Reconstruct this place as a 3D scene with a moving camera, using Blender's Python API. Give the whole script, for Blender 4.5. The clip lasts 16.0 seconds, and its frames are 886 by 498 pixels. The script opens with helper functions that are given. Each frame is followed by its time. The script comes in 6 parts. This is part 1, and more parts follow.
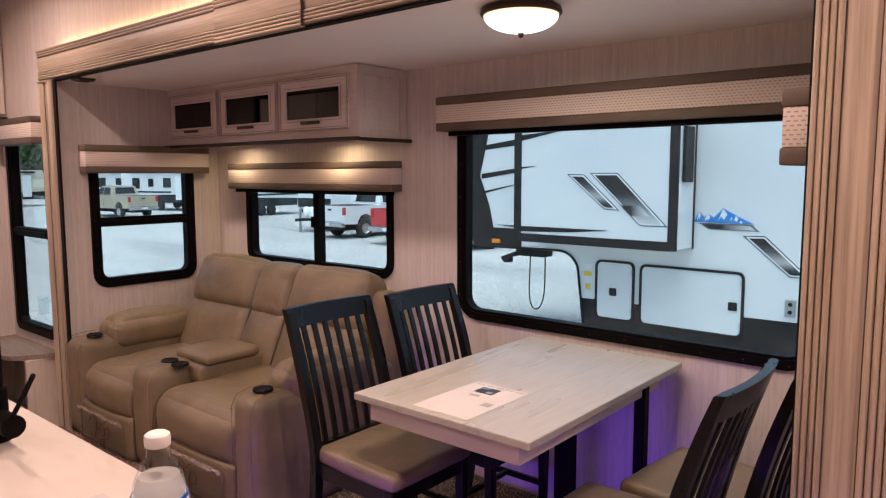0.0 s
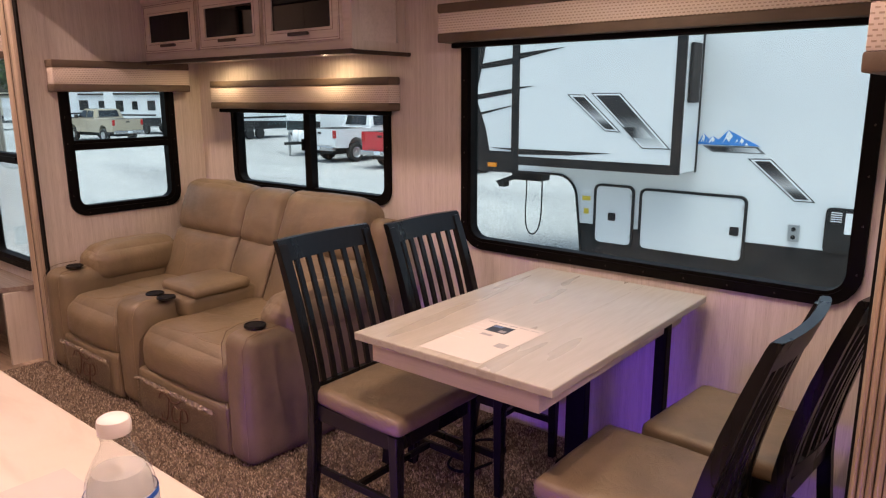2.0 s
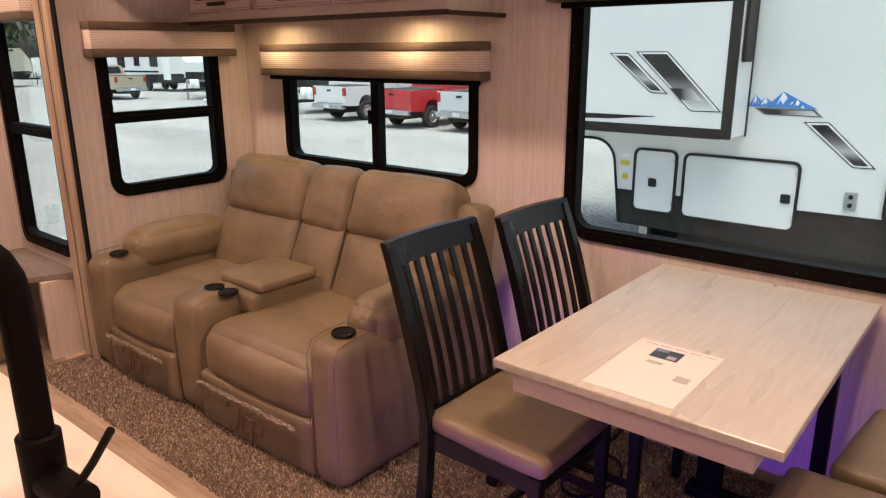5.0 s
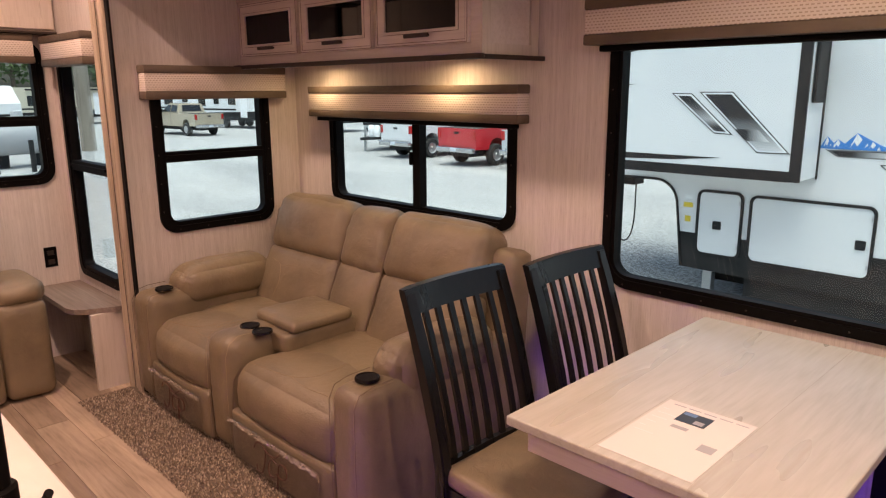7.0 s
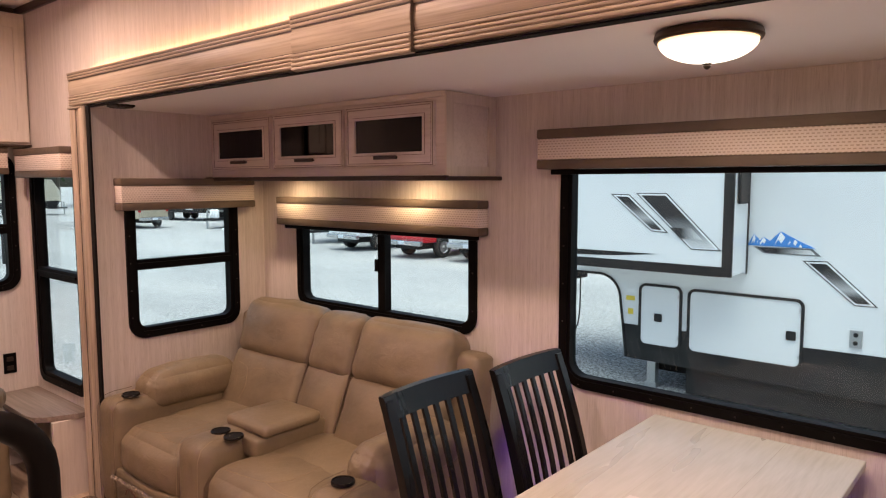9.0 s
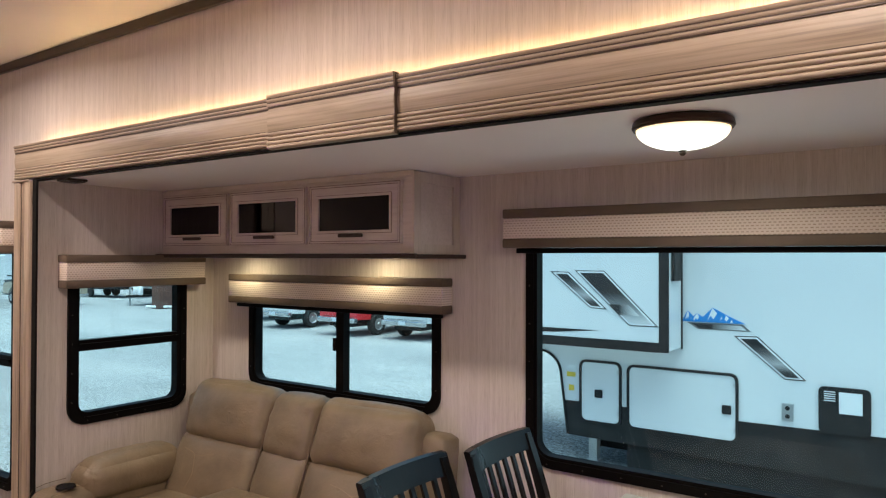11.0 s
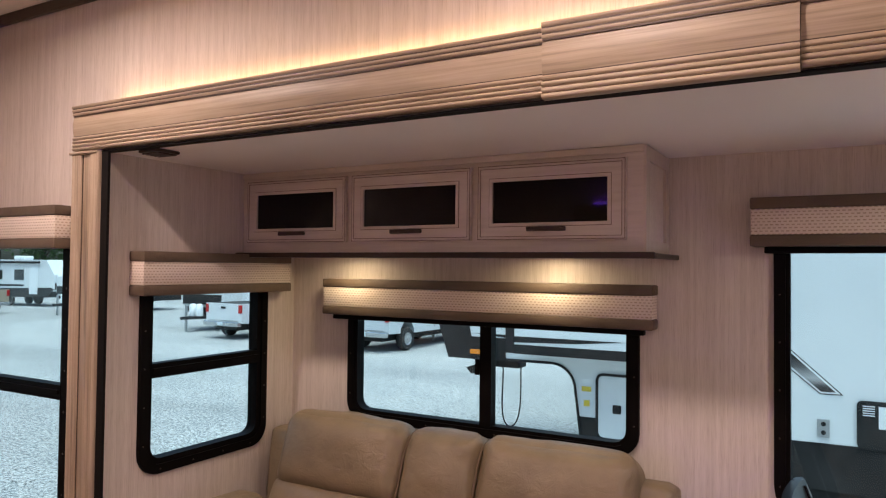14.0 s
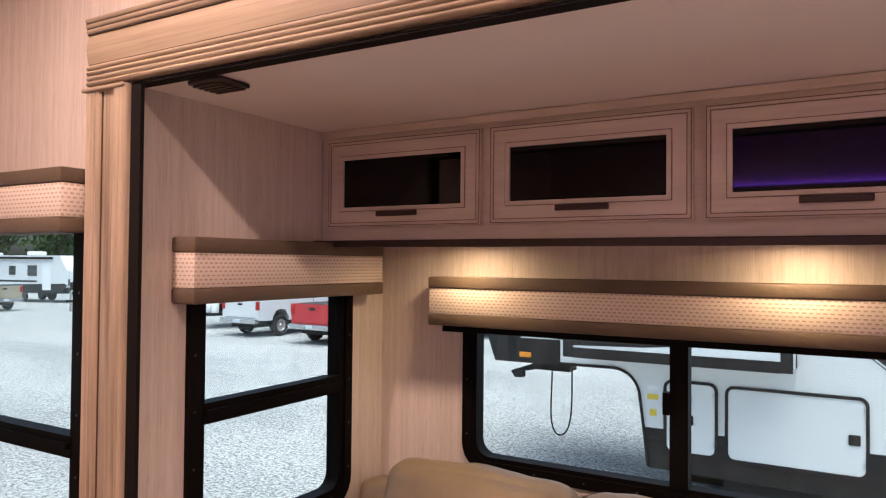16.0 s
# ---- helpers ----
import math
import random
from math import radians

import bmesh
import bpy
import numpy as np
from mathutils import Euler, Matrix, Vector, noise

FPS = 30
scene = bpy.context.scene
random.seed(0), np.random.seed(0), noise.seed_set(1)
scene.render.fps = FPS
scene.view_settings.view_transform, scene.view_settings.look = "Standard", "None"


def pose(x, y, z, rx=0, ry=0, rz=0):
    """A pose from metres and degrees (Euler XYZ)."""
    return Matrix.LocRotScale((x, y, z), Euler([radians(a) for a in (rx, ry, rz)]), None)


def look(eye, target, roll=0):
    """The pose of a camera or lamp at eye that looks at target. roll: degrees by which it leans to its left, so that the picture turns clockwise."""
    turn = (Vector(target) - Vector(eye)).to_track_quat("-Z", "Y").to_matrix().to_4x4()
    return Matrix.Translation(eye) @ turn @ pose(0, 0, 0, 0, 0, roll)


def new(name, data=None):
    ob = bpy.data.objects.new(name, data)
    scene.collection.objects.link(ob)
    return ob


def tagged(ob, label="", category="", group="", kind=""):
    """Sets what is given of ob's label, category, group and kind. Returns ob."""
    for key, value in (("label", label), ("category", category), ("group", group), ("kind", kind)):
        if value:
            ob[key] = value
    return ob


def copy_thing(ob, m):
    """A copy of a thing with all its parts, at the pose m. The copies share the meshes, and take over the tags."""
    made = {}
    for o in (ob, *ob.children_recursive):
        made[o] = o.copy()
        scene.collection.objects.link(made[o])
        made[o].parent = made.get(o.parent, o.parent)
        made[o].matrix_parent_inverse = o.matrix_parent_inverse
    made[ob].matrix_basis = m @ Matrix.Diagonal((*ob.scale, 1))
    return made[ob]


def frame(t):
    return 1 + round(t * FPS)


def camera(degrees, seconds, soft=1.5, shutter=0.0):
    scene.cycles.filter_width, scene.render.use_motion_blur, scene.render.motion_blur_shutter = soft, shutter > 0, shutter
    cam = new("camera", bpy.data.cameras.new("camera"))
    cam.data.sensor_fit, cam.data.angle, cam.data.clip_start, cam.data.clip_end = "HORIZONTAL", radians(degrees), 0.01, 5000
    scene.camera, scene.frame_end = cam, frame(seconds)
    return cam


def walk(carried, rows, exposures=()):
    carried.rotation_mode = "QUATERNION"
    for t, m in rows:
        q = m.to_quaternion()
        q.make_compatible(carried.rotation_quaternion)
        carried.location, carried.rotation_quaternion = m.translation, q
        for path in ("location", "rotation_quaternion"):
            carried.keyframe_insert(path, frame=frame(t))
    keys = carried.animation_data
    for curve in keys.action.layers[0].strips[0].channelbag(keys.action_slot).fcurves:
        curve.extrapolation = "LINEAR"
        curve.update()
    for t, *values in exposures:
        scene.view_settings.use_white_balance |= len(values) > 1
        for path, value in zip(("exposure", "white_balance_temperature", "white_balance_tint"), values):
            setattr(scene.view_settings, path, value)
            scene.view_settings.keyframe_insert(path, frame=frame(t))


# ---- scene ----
cam = camera(64.2, 16.0, soft=1.2)
PATH = [
    (0, (-0.026, -0.012, 1.534), (-1.308, 1.508, 1.322), -0.1),
    (0.5, (-0.014, 0.02, 1.507), (-1.284, 1.538, 1.218), -0.2),
    (1, (-0.023, 0.053, 1.519), (-1.278, 1.565, 1.147), -0.2),
    (1.5, (-0.092, 0.099, 1.528), (-1.341, 1.607, 1.122), -0.2),
    (2, (-0.225, 0.142, 1.511), (-1.467, 1.651, 1.087), -0.2),
    (2.5, (-0.323, 0.185, 1.484), (-1.525, 1.707, 0.994), -0.1),
    (3, (-0.417, 0.272, 1.494), (-1.558, 1.813, 0.924), -0.1),
    (3.5, (-0.522, 0.394, 1.518), (-1.639, 1.944, 0.926), -0.2),
    (4, (-0.653, 0.378, 1.537), (-1.796, 1.912, 0.952), -0.2),
    (4.5, (-0.785, 0.228, 1.555), (-1.964, 1.742, 0.992), -0.1),
    (4.7, (-0.798, 0.194, 1.562), (-1.999, 1.694, 1.008), -0.2),
    (6.8, (-0.753, 0.33, 1.574), (-2.11, 1.726, 1.117), -0.2),
    (7, (-0.742, 0.336, 1.583), (-2.124, 1.713, 1.142), -0.3),
    (7.5, (-0.719, 0.315, 1.599), (-2.137, 1.672, 1.216), -0.3),
    (8, (-0.683, 0.282, 1.626), (-2.11, 1.644, 1.295), -0.4),
    (8.5, (-0.665, 0.196, 1.665), (-2.045, 1.616, 1.384), -0.2),
    (9, (-0.67, 0.128, 1.691), (-1.966, 1.639, 1.5), -0.1),
    (9.5, (-0.688, 0.082, 1.694), (-1.901, 1.669, 1.613), -0.1),
    (9.7, (-0.687, 0.065, 1.693), (-1.879, 1.671, 1.647), -0.0),
    (12, (-1.065, 0.032, 1.7), (-2.209, 1.673, 1.737), 0.2),
    (12.5, (-1.274, 0.006, 1.686), (-2.407, 1.653, 1.733), 0.3),
    (13, (-1.51, -0.079, 1.674), (-2.583, 1.608, 1.728), 0.4),
    (13.5, (-1.788, -0.005, 1.657), (-2.813, 1.712, 1.709), 0.5),
    (14, (-2.039, 0.079, 1.658), (-3.025, 1.819, 1.711), 0.6),
    (14.5, (-2.345, 0.108, 1.658), (-3.307, 1.861, 1.707), 0.6),
    (15, (-2.58, 0.229, 1.638), (-3.494, 2.007, 1.682), 0.7),
    (15.5, (-2.71, 0.424, 1.657), (-3.628, 2.201, 1.691), 0.7),
    (16, (-2.891, 0.623, 1.649), (-3.902, 2.348, 1.688), 0.5),
]
EXPOSURES = [  # seconds, stops, kelvin, tint
    (0.0, 0.74, 6200, 10), (1.0, 0.77, 6700, 11), (2.0, 0.80, 6700, 12), (3.0, 0.90, 7300, 14), (4.0, 0.92, 7600, 15),
    (4.7, 0.90, 7500, 14), (7.0, 0.90, 7100, 13), (8.5, 0.95, 7500, 14), (9.0, 0.90, 6800, 12), (9.5, 0.75, 6000, 6),
    (12.0, 0.70, 5550, -11), (12.6, 0.70, 5600, -9), (13.5, 0.66, 5800, -3), (14.5, 0.77, 6150, 8), (15.2, 0.90, 6200, 10), (16.0, 0.98, 6700, 15),
]
walk(cam, [(t, look(eye, target, roll)) for t, eye, target, roll in PATH], EXPOSURES)

# light levels
SKY_STRENGTH, SUN_STRENGTH = 0.15, 2.2
COVE_STRENGTH, PUCK_WATTS, LAMP_WATTS, DOWN_WATTS = 25.0, 0.86, 5.6, 10.4
DOWN_COLOR = (1.0, 0.695, 0.59)
VIOLET_WATTS, VIOLET_SIDE_WATTS, VIOLET_COVE_WATTS, VIOLET_GLOW = 4.6, 1.0, 3.5, 4.0

# ---- world, sun, lamps ----
world = bpy.data.worlds.new("overcast_sky")
scene.world = world
world.use_nodes = True
wn = world.node_tree.nodes
sky = wn.new("ShaderNodeTexSky")
sky.sky_type, sky.sun_disc = "NISHITA", False
sky.sun_elevation, sky.sun_rotation, sky.dust_density, sky.air_density, sky.ozone_density = radians(80), radians(150), 5.0, 0.9, 0.6
world.node_tree.links.new(sky.outputs[0], wn["Background"].inputs[0])
wn["Background"].inputs[1].default_value = SKY_STRENGTH
sun = new("sun", bpy.data.lights.new("sun", "SUN"))
sun.data.energy, sun.data.angle, sun.data.color = SUN_STRENGTH, radians(80), (1.0, 0.97, 0.94)
sun.matrix_basis = look((0, 0, 30), (-3, 2, 0))


def area_lamp(name, at, target, sx, sy, watts, color, shape="RECTANGLE", spread=180):
    ob = new(name, bpy.data.lights.new(name, "AREA"))
    ob.data.shape, ob.data.size, ob.data.size_y = shape, sx, sy
    ob.data.energy, ob.data.color, ob.data.spread = watts, color, radians(spread)
    ob.matrix_basis = look(at, target)
    return ob


# ---- materials ----
def material(name, color, rough=0.5, metal=0.0, coat=0.0, spec=0.5):
    m = bpy.data.materials.new(name)
    m.use_nodes = True
    b = m.node_tree.nodes["Principled BSDF"]
    b.inputs["Base Color"].default_value = (*color, 1)
    b.inputs["Roughness"].default_value = rough
    b.inputs["Metallic"].default_value = metal
    b.inputs["Coat Weight"].default_value = coat
    b.inputs["Specular IOR Level"].default_value = spec
    return m


def nodes_of(m):
    t = m.node_tree
    return t.nodes, t.links, t.nodes["Principled BSDF"]


def coords(m, scale=(1, 1, 1), kind="Object"):
    n, l, b = nodes_of(m)
    tc, mp = n.new("ShaderNodeTexCoord"), n.new("ShaderNodeMapping")
    mp.inputs["Scale"].default_value = scale
    l.new(tc.outputs[kind], mp.inputs["Vector"])
    return mp.outputs[0]


def noise_tex(m, vec, scale, detail=3.0, rough=0.55, distortion=0.0):
    n, l, b = nodes_of(m)
    t = n.new("ShaderNodeTexNoise")
    t.inputs["Scale"].default_value, t.inputs["Detail"].default_value = scale, detail
    t.inputs["Roughness"].default_value, t.inputs["Distortion"].default_value = rough, distortion
    l.new(vec, t.inputs["Vector"])
    return t.outputs["Fac"]


def ramp(m, fac, stops):
    n, l, b = nodes_of(m)
    r = n.new("ShaderNodeValToRGB")
    e = r.color_ramp.elements
    while len(e) < len(stops):
        e.new(0.5)
    for el, (p, c) in zip(e, stops):
        el.position, el.color = p, (*c, 1)
    l.new(fac, r.inputs[0])
    return r.outputs[0]


def mix(m, a, b_, fac, mode="MIX"):
    n, l, b = nodes_of(m)
    x = n.new("ShaderNodeMix")
    x.data_type, x.blend_type = "RGBA", mode
    for s, v in ((x.inputs[0], fac), (x.inputs[6], a), (x.inputs[7], b_)):
        if isinstance(v, (int, float)):
            s.default_value = v
        elif isinstance(v, tuple):
            s.default_value = (*v, 1)
        else:
            l.new(v, s)
    return x.outputs[2]


def bump(m, height, strength=0.3, dist=0.002):
    n, l, b = nodes_of(m)
    k = n.new("ShaderNodeBump")
    k.inputs["Strength"].default_value, k.inputs["Distance"].default_value = strength, dist
    l.new(height, k.inputs["Height"])
    l.new(k.outputs[0], b.inputs["Normal"])


def base(m, col):
    n, l, b = nodes_of(m)
    l.new(col, b.inputs["Base Color"])


def rough_from(m, fac, lo, hi):
    n, l, b = nodes_of(m)
    r = n.new("ShaderNodeMapRange")
    r.inputs["To Min"].default_value, r.inputs["To Max"].default_value = lo, hi
    l.new(fac, r.inputs[0])
    l.new(r.outputs[0], b.inputs["Roughness"])


def grained(name, dark, mid, light, along, rough=0.5, fine=160.0, broad=7.0, stretch=0.02, bumps=0.15):
    """Wood or wallpaper with streaks along one axis ('x', 'y', 'z')."""
    m = material(name, mid, rough)
    k = {"x": 0, "y": 1, "z": 2}[along]
    sc = [1.0, 1.0, 1.0]
    sc[k] = stretch
    v = coords(m, tuple(sc))
    f = noise_tex(m, v, fine, 4.0, 0.7)
    sc2 = [1.0, 1.0, 1.0]
    sc2[k] = stretch * 6
    g = noise_tex(m, coords(m, tuple(sc2)), broad, 4.0, 0.6, 0.6)
    c1 = ramp(m, f, [(0.32, dark), (0.5, mid), (0.68, light)])
    c2 = ramp(m, g, [(0.3, dark), (0.52, mid), (0.75, light)])
    base(m, mix(m, c1, c2, 0.5))
    bump(m, f, bumps, 0.001)
    rough_from(m, g, rough - 0.08, rough + 0.1)
    return m


def wallpaper_mat(name):
    m = material(name, (0.6, 0.54, 0.48), 0.55)
    v = coords(m, (1, 1, 0.035))
    f = noise_tex(m, v, 330.0, 3.0, 0.75)
    v2 = coords(m, (1, 1, 0.012))
    g = noise_tex(m, v2, 60.0, 2.0, 0.6)
    c1 = ramp(m, f, [(0.30, (0.49, 0.425, 0.375)), (0.45, (0.61, 0.55, 0.50)), (0.7, (0.67, 0.61, 0.565))])
    c2 = ramp(m, g, [(0.35, (0.88, 0.87, 0.86)), (0.65, (1.0, 1.0, 1.0))])
    big = noise_tex(m, coords(m), 1.7, 2.0)
    c3 = ramp(m, big, [(0.3, (0.95, 0.94, 0.93)), (0.7, (1, 1, 1))])
    base(m, mix(m, mix(m, c1, c2, 1.0, "MULTIPLY"), c3, 1.0, "MULTIPLY"))
    bump(m, f, 0.12, 0.0008)
    return m


def leather_mat(name, col, rough=0.42):
    m = material(name, col, rough)
    v = coords(m)
    f = noise_tex(m, v, 420.0, 2.0)
    w = noise_tex(m, v, 22.0, 4.0, 0.65, 0.8)
    g = noise_tex(m, v, 5.0, 3.0)
    d = tuple(c * 0.78 for c in col)
    h = tuple(min(1, c * 1.16) for c in col)
    base(m, ramp(m, g, [(0.3, d), (0.5, col), (0.72, h)]))
    n, l, b = nodes_of(m)
    s = n.new("ShaderNodeMath")
    s.operation = "MULTIPLY_ADD"
    l.new(w, s.inputs[0])
    s.inputs[1].default_value = 6.0
    l.new(f, s.inputs[2])
    bump(m, s.outputs[0], 0.42, 0.0014)
    rough_from(m, w, rough - 0.06, rough + 0.12)
    return m


def woven_mat(name):
    m = material(name, (0.58, 0.48, 0.39), 0.9)
    n, l, b = nodes_of(m)
    tc = n.new("ShaderNodeTexCoord")
    sep, comb, add = n.new("ShaderNodeSeparateXYZ"), n.new("ShaderNodeCombineXYZ"), n.new("ShaderNodeMath")
    l.new(tc.outputs["Object"], sep.inputs[0])
    l.new(sep.outputs[0], add.inputs[0])
    l.new(sep.outputs[1], add.inputs[1])
    l.new(add.outputs[0], comb.inputs[0])
    l.new(sep.outputs[2], comb.inputs[1])
    br = n.new("ShaderNodeTexBrick")
    br.inputs["Scale"].default_value = 1.0
    br.inputs["Brick Width"].default_value, br.inputs["Row Height"].default_value = 0.016, 0.0105
    br.inputs["Mortar Size"].default_value, br.inputs["Mortar Smooth"].default_value = 0.0036, 0.2
    br.inputs["Color1"].default_value = (0.36, 0.285, 0.22, 1)
    br.inputs["Color2"].default_value = (0.44, 0.355, 0.28, 1)
    br.inputs["Mortar"].default_value = (0.64, 0.555, 0.48, 1)
    l.new(comb.outputs[0], br.inputs["Vector"])
    base(m, br.outputs["Color"])
    inv = n.new("ShaderNodeMath")
    inv.operation = "SUBTRACT"
    inv.inputs[0].default_value = 1.0
    l.new(br.outputs["Fac"], inv.inputs[1])
    bump(m, inv.outputs[0], 0.4, 0.0015)
    return m


def glass_mat(name, tint, gloss_rough=0.0, gloss=0.022):
    m = bpy.data.materials.new(name)
    m.use_nodes = True
    n, l = m.node_tree.nodes, m.node_tree.links
    n.clear()
    out, mx, tr, gl, lw, pw, ma = (n.new(k) for k in ("ShaderNodeOutputMaterial", "ShaderNodeMixShader", "ShaderNodeBsdfTransparent", "ShaderNodeBsdfGlossy", "ShaderNodeLayerWeight", "ShaderNodeMath", "ShaderNodeMath"))
    tr.inputs[0].default_value = (*tint, 1)
    gl.inputs["Roughness"].default_value = gloss_rough
    lw.inputs[0].default_value = 0.5
    pw.operation, ma.operation = "POWER", "MULTIPLY_ADD"
    pw.inputs[1].default_value = 5.0
    ma.inputs[1].default_value, ma.inputs[2].default_value = 0.85, gloss
    l.new(lw.outputs["Facing"], pw.inputs[0])
    l.new(pw.outputs[0], ma.inputs[0])
    l.new(ma.outputs[0], mx.inputs[0])
    l.new(tr.outputs[0], mx.inputs[1])
    l.new(gl.outputs[0], mx.inputs[2])
    l.new(mx.outputs[0], out.inputs[0])
    return m


def glow_mat(name, col, strength):
    m = material(name, (0.8, 0.8, 0.8), 0.4)
    b = m.node_tree.nodes["Principled BSDF"]
    b.inputs["Emission Color"].default_value = (*col, 1)
    b.inputs["Emission Strength"].default_value = strength
    return m


def speckle(name, cols, scale, rough=0.9, kind="island"):
    m = material(name, cols[0], rough)
    n, l, b = nodes_of(m)
    g = n.new("ShaderNodeNewGeometry")
    base(m, ramp(m, g.outputs["Random Per Island"], [(i / max(1, len(cols) - 1), c) for i, c in enumerate(cols)]))
    return m


M = {}
M["wallpaper"] = wallpaper_mat("wallpaper")
M["ceiling"] = material("ceiling_panel", (0.76, 0.71, 0.69), 0.6)
bump(M["ceiling"], noise_tex(M["ceiling"], coords(M["ceiling"]), 300.0), 0.06, 0.001)
base(M["ceiling"], ramp(M["ceiling"], noise_tex(M["ceiling"], coords(M["ceiling"]), 1.2), [(0.3, (0.82, 0.775, 0.76)), (0.7, (0.86, 0.82, 0.805))]))
M["fascia_x"] = grained("weathered_wood_lengthwise", (0.14, 0.10, 0.068), (0.35, 0.28, 0.205), (0.47, 0.385, 0.295), "x", 0.46, 90.0, 6.0)
M["fascia_z"] = grained("weathered_wood_upright", (0.15, 0.105, 0.072), (0.39, 0.31, 0.228), (0.53, 0.435, 0.335), "z", 0.42, 75.0, 9.0)
M["cabinet"] = grained("whitewashed_cabinet_wood", (0.49, 0.42, 0.36), (0.60, 0.53, 0.47), (0.66, 0.59, 0.53), "x", 0.45, 70.0, 5.0, 0.05, 0.06)
M["cabinet_z"] = grained("whitewashed_upright_wood", (0.46, 0.39, 0.32), (0.58, 0.51, 0.44), (0.64, 0.57, 0.50), "z", 0.45, 70.0, 5.0, 0.05, 0.06)
M["bronze"] = material("dark_bronze_trim", (0.035, 0.022, 0.016), 0.35, 0.3)
M["black"] = material("black_plastic_frame", (0.0038, 0.0030, 0.0028), 0.5, spec=0.06)
bump(M["black"], noise_tex(M["black"], coords(M["black"]), 500.0), 0.08, 0.0006)
M["rubber"] = material("black_rubber_seal", (0.005, 0.004, 0.004), 0.8, spec=0.2)
M["glass"] = glass_mat("tinted_window_glass", (0.835, 0.94, 0.955))
M["smoked"] = material("smoked_dark_glass", (0.002, 0.0017, 0.0015), 0.03, 0.0, 0.0, 0.30)
M["taupe"] = leather_mat("taupe_vinyl_band", (0.105, 0.074, 0.050), 0.6)
M["woven"] = woven_mat("woven_cream_band")
M["leather"] = leather_mat("taupe_leather", (0.186, 0.140, 0.085), 0.40)
# darker leather for raised seams and for the shade drawn between cushions
M["leather_dark"] = leather_mat("taupe_leather_seam_and_shade", (0.13, 0.09, 0.055), 0.6)
M["stitch"] = material("pale_stitching", (0.30, 0.225, 0.145), 0.8)
M["chair"] = grained("espresso_painted_wood", (0.003, 0.003, 0.003), (0.0055, 0.005, 0.005), (0.009, 0.008, 0.0075), "z", 0.27, 60.0, 5.0)
nodes_of(M["chair"])[2].inputs["Specular IOR Level"].default_value = 0.28
M["pad"] = leather_mat("taupe_seat_vinyl", (0.165, 0.122, 0.074), 0.38)
M["tabletop"] = material("greywashed_tabletop", (0.52, 0.48, 0.425), 0.27)
t1_ = noise_tex(M["tabletop"], coords(M["tabletop"], (1.0, 0.10, 1.0)), 60.0, 2.0, 0.5)
t2_ = noise_tex(M["tabletop"], coords(M["tabletop"], (1.0, 0.15, 1.0)), 9.0, 2.0, 0.5)
t3_ = noise_tex(M["tabletop"], coords(M["tabletop"], (1.0, 0.06, 1.0)), 150.0, 2.0, 0.5)
k1_ = ramp(M["tabletop"], t1_, [(0.25, (0.365, 0.34, 0.29)), (0.5, (0.405, 0.382, 0.335)), (0.75, (0.435, 0.412, 0.368))])
k2_ = ramp(M["tabletop"], t2_, [(0.3, (0.93, 0.92, 0.90)), (0.7, (1.03, 1.03, 1.03))])
k3_ = ramp(M["tabletop"], t3_, [(0.3, (0.94, 0.93, 0.92)), (0.6, (1.0, 1.0, 1.0))])
base(M["tabletop"], mix(M["tabletop"], mix(M["tabletop"], k1_, k2_, 1.0, "MULTIPLY"), k3_, 1.0, "MULTIPLY"))
bump(M["tabletop"], t1_, 0.05, 0.0006)
rough_from(M["tabletop"], t2_, 0.22, 0.36)
M["counter"] = material("pale_solid_surface", (0.37, 0.29, 0.23), 0.32)
base(M["counter"], ramp(M["counter"], noise_tex(M["counter"], coords(M["counter"], (1, 2.4, 1)), 3.0, 6.0, 0.65, 1.2), [(0.3, (0.54, 0.465, 0.395)), (0.5, (0.60, 0.535, 0.465)), (0.8, (0.64, 0.58, 0.515))]))
M["shelfwood"] = grained("grey_barn_wood", (0.10, 0.07, 0.055), (0.20, 0.155, 0.125), (0.30, 0.25, 0.21), "x", 0.45, 60.0, 5.0, 0.04)
M["paper"] = material("white_paper", (0.54, 0.50, 0.475), 0.7)
M["ink"] = material("grey_print", (0.30, 0.29, 0.30), 0.8)
M["ink_pale"] = material("pale_grey_print", (0.58, 0.56, 0.55), 0.8)
M["photo"] = material("dark_photo_print", (0.03, 0.035, 0.045), 0.5)
M["photo_blue"] = material("blue_photo_print", (0.10, 0.16, 0.28), 0.5)
M["chrome"] = material("dark_chrome", (0.08, 0.075, 0.07), 0.15, 1.0)
M["clearwrap"] = glass_mat("clear_plastic_wrap", (0.93, 0.93, 0.92), 0.14, 0.20)
M["pet"] = glass_mat("clear_bottle_plastic", (0.93, 0.95, 0.96), 0.05)
M["cap"] = material("white_plastic_cap", (0.78, 0.74, 0.72), 0.4)
M["label"] = material("blue_label_film", (0.02, 0.10, 0.42), 0.3)
M["label_green"] = material("green_label_film", (0.10, 0.38, 0.06), 0.3)
M["label_orange"] = material("orange_label_film", (0.72, 0.24, 0.04), 0.3)
M["label_white"] = material("white_label_film", (0.75, 0.77, 0.8), 0.3)
M["lamp_glass"] = glow_mat("lit_frosted_glass", (1.0, 0.80, 0.58), 1.0)
n_, l_, b_ = nodes_of(M["lamp_glass"])
tc_, sp_ = n_.new("ShaderNodeTexCoord"), n_.new("ShaderNodeSeparateXYZ")
l_.new(tc_.outputs["Generated"], sp_.inputs[0])
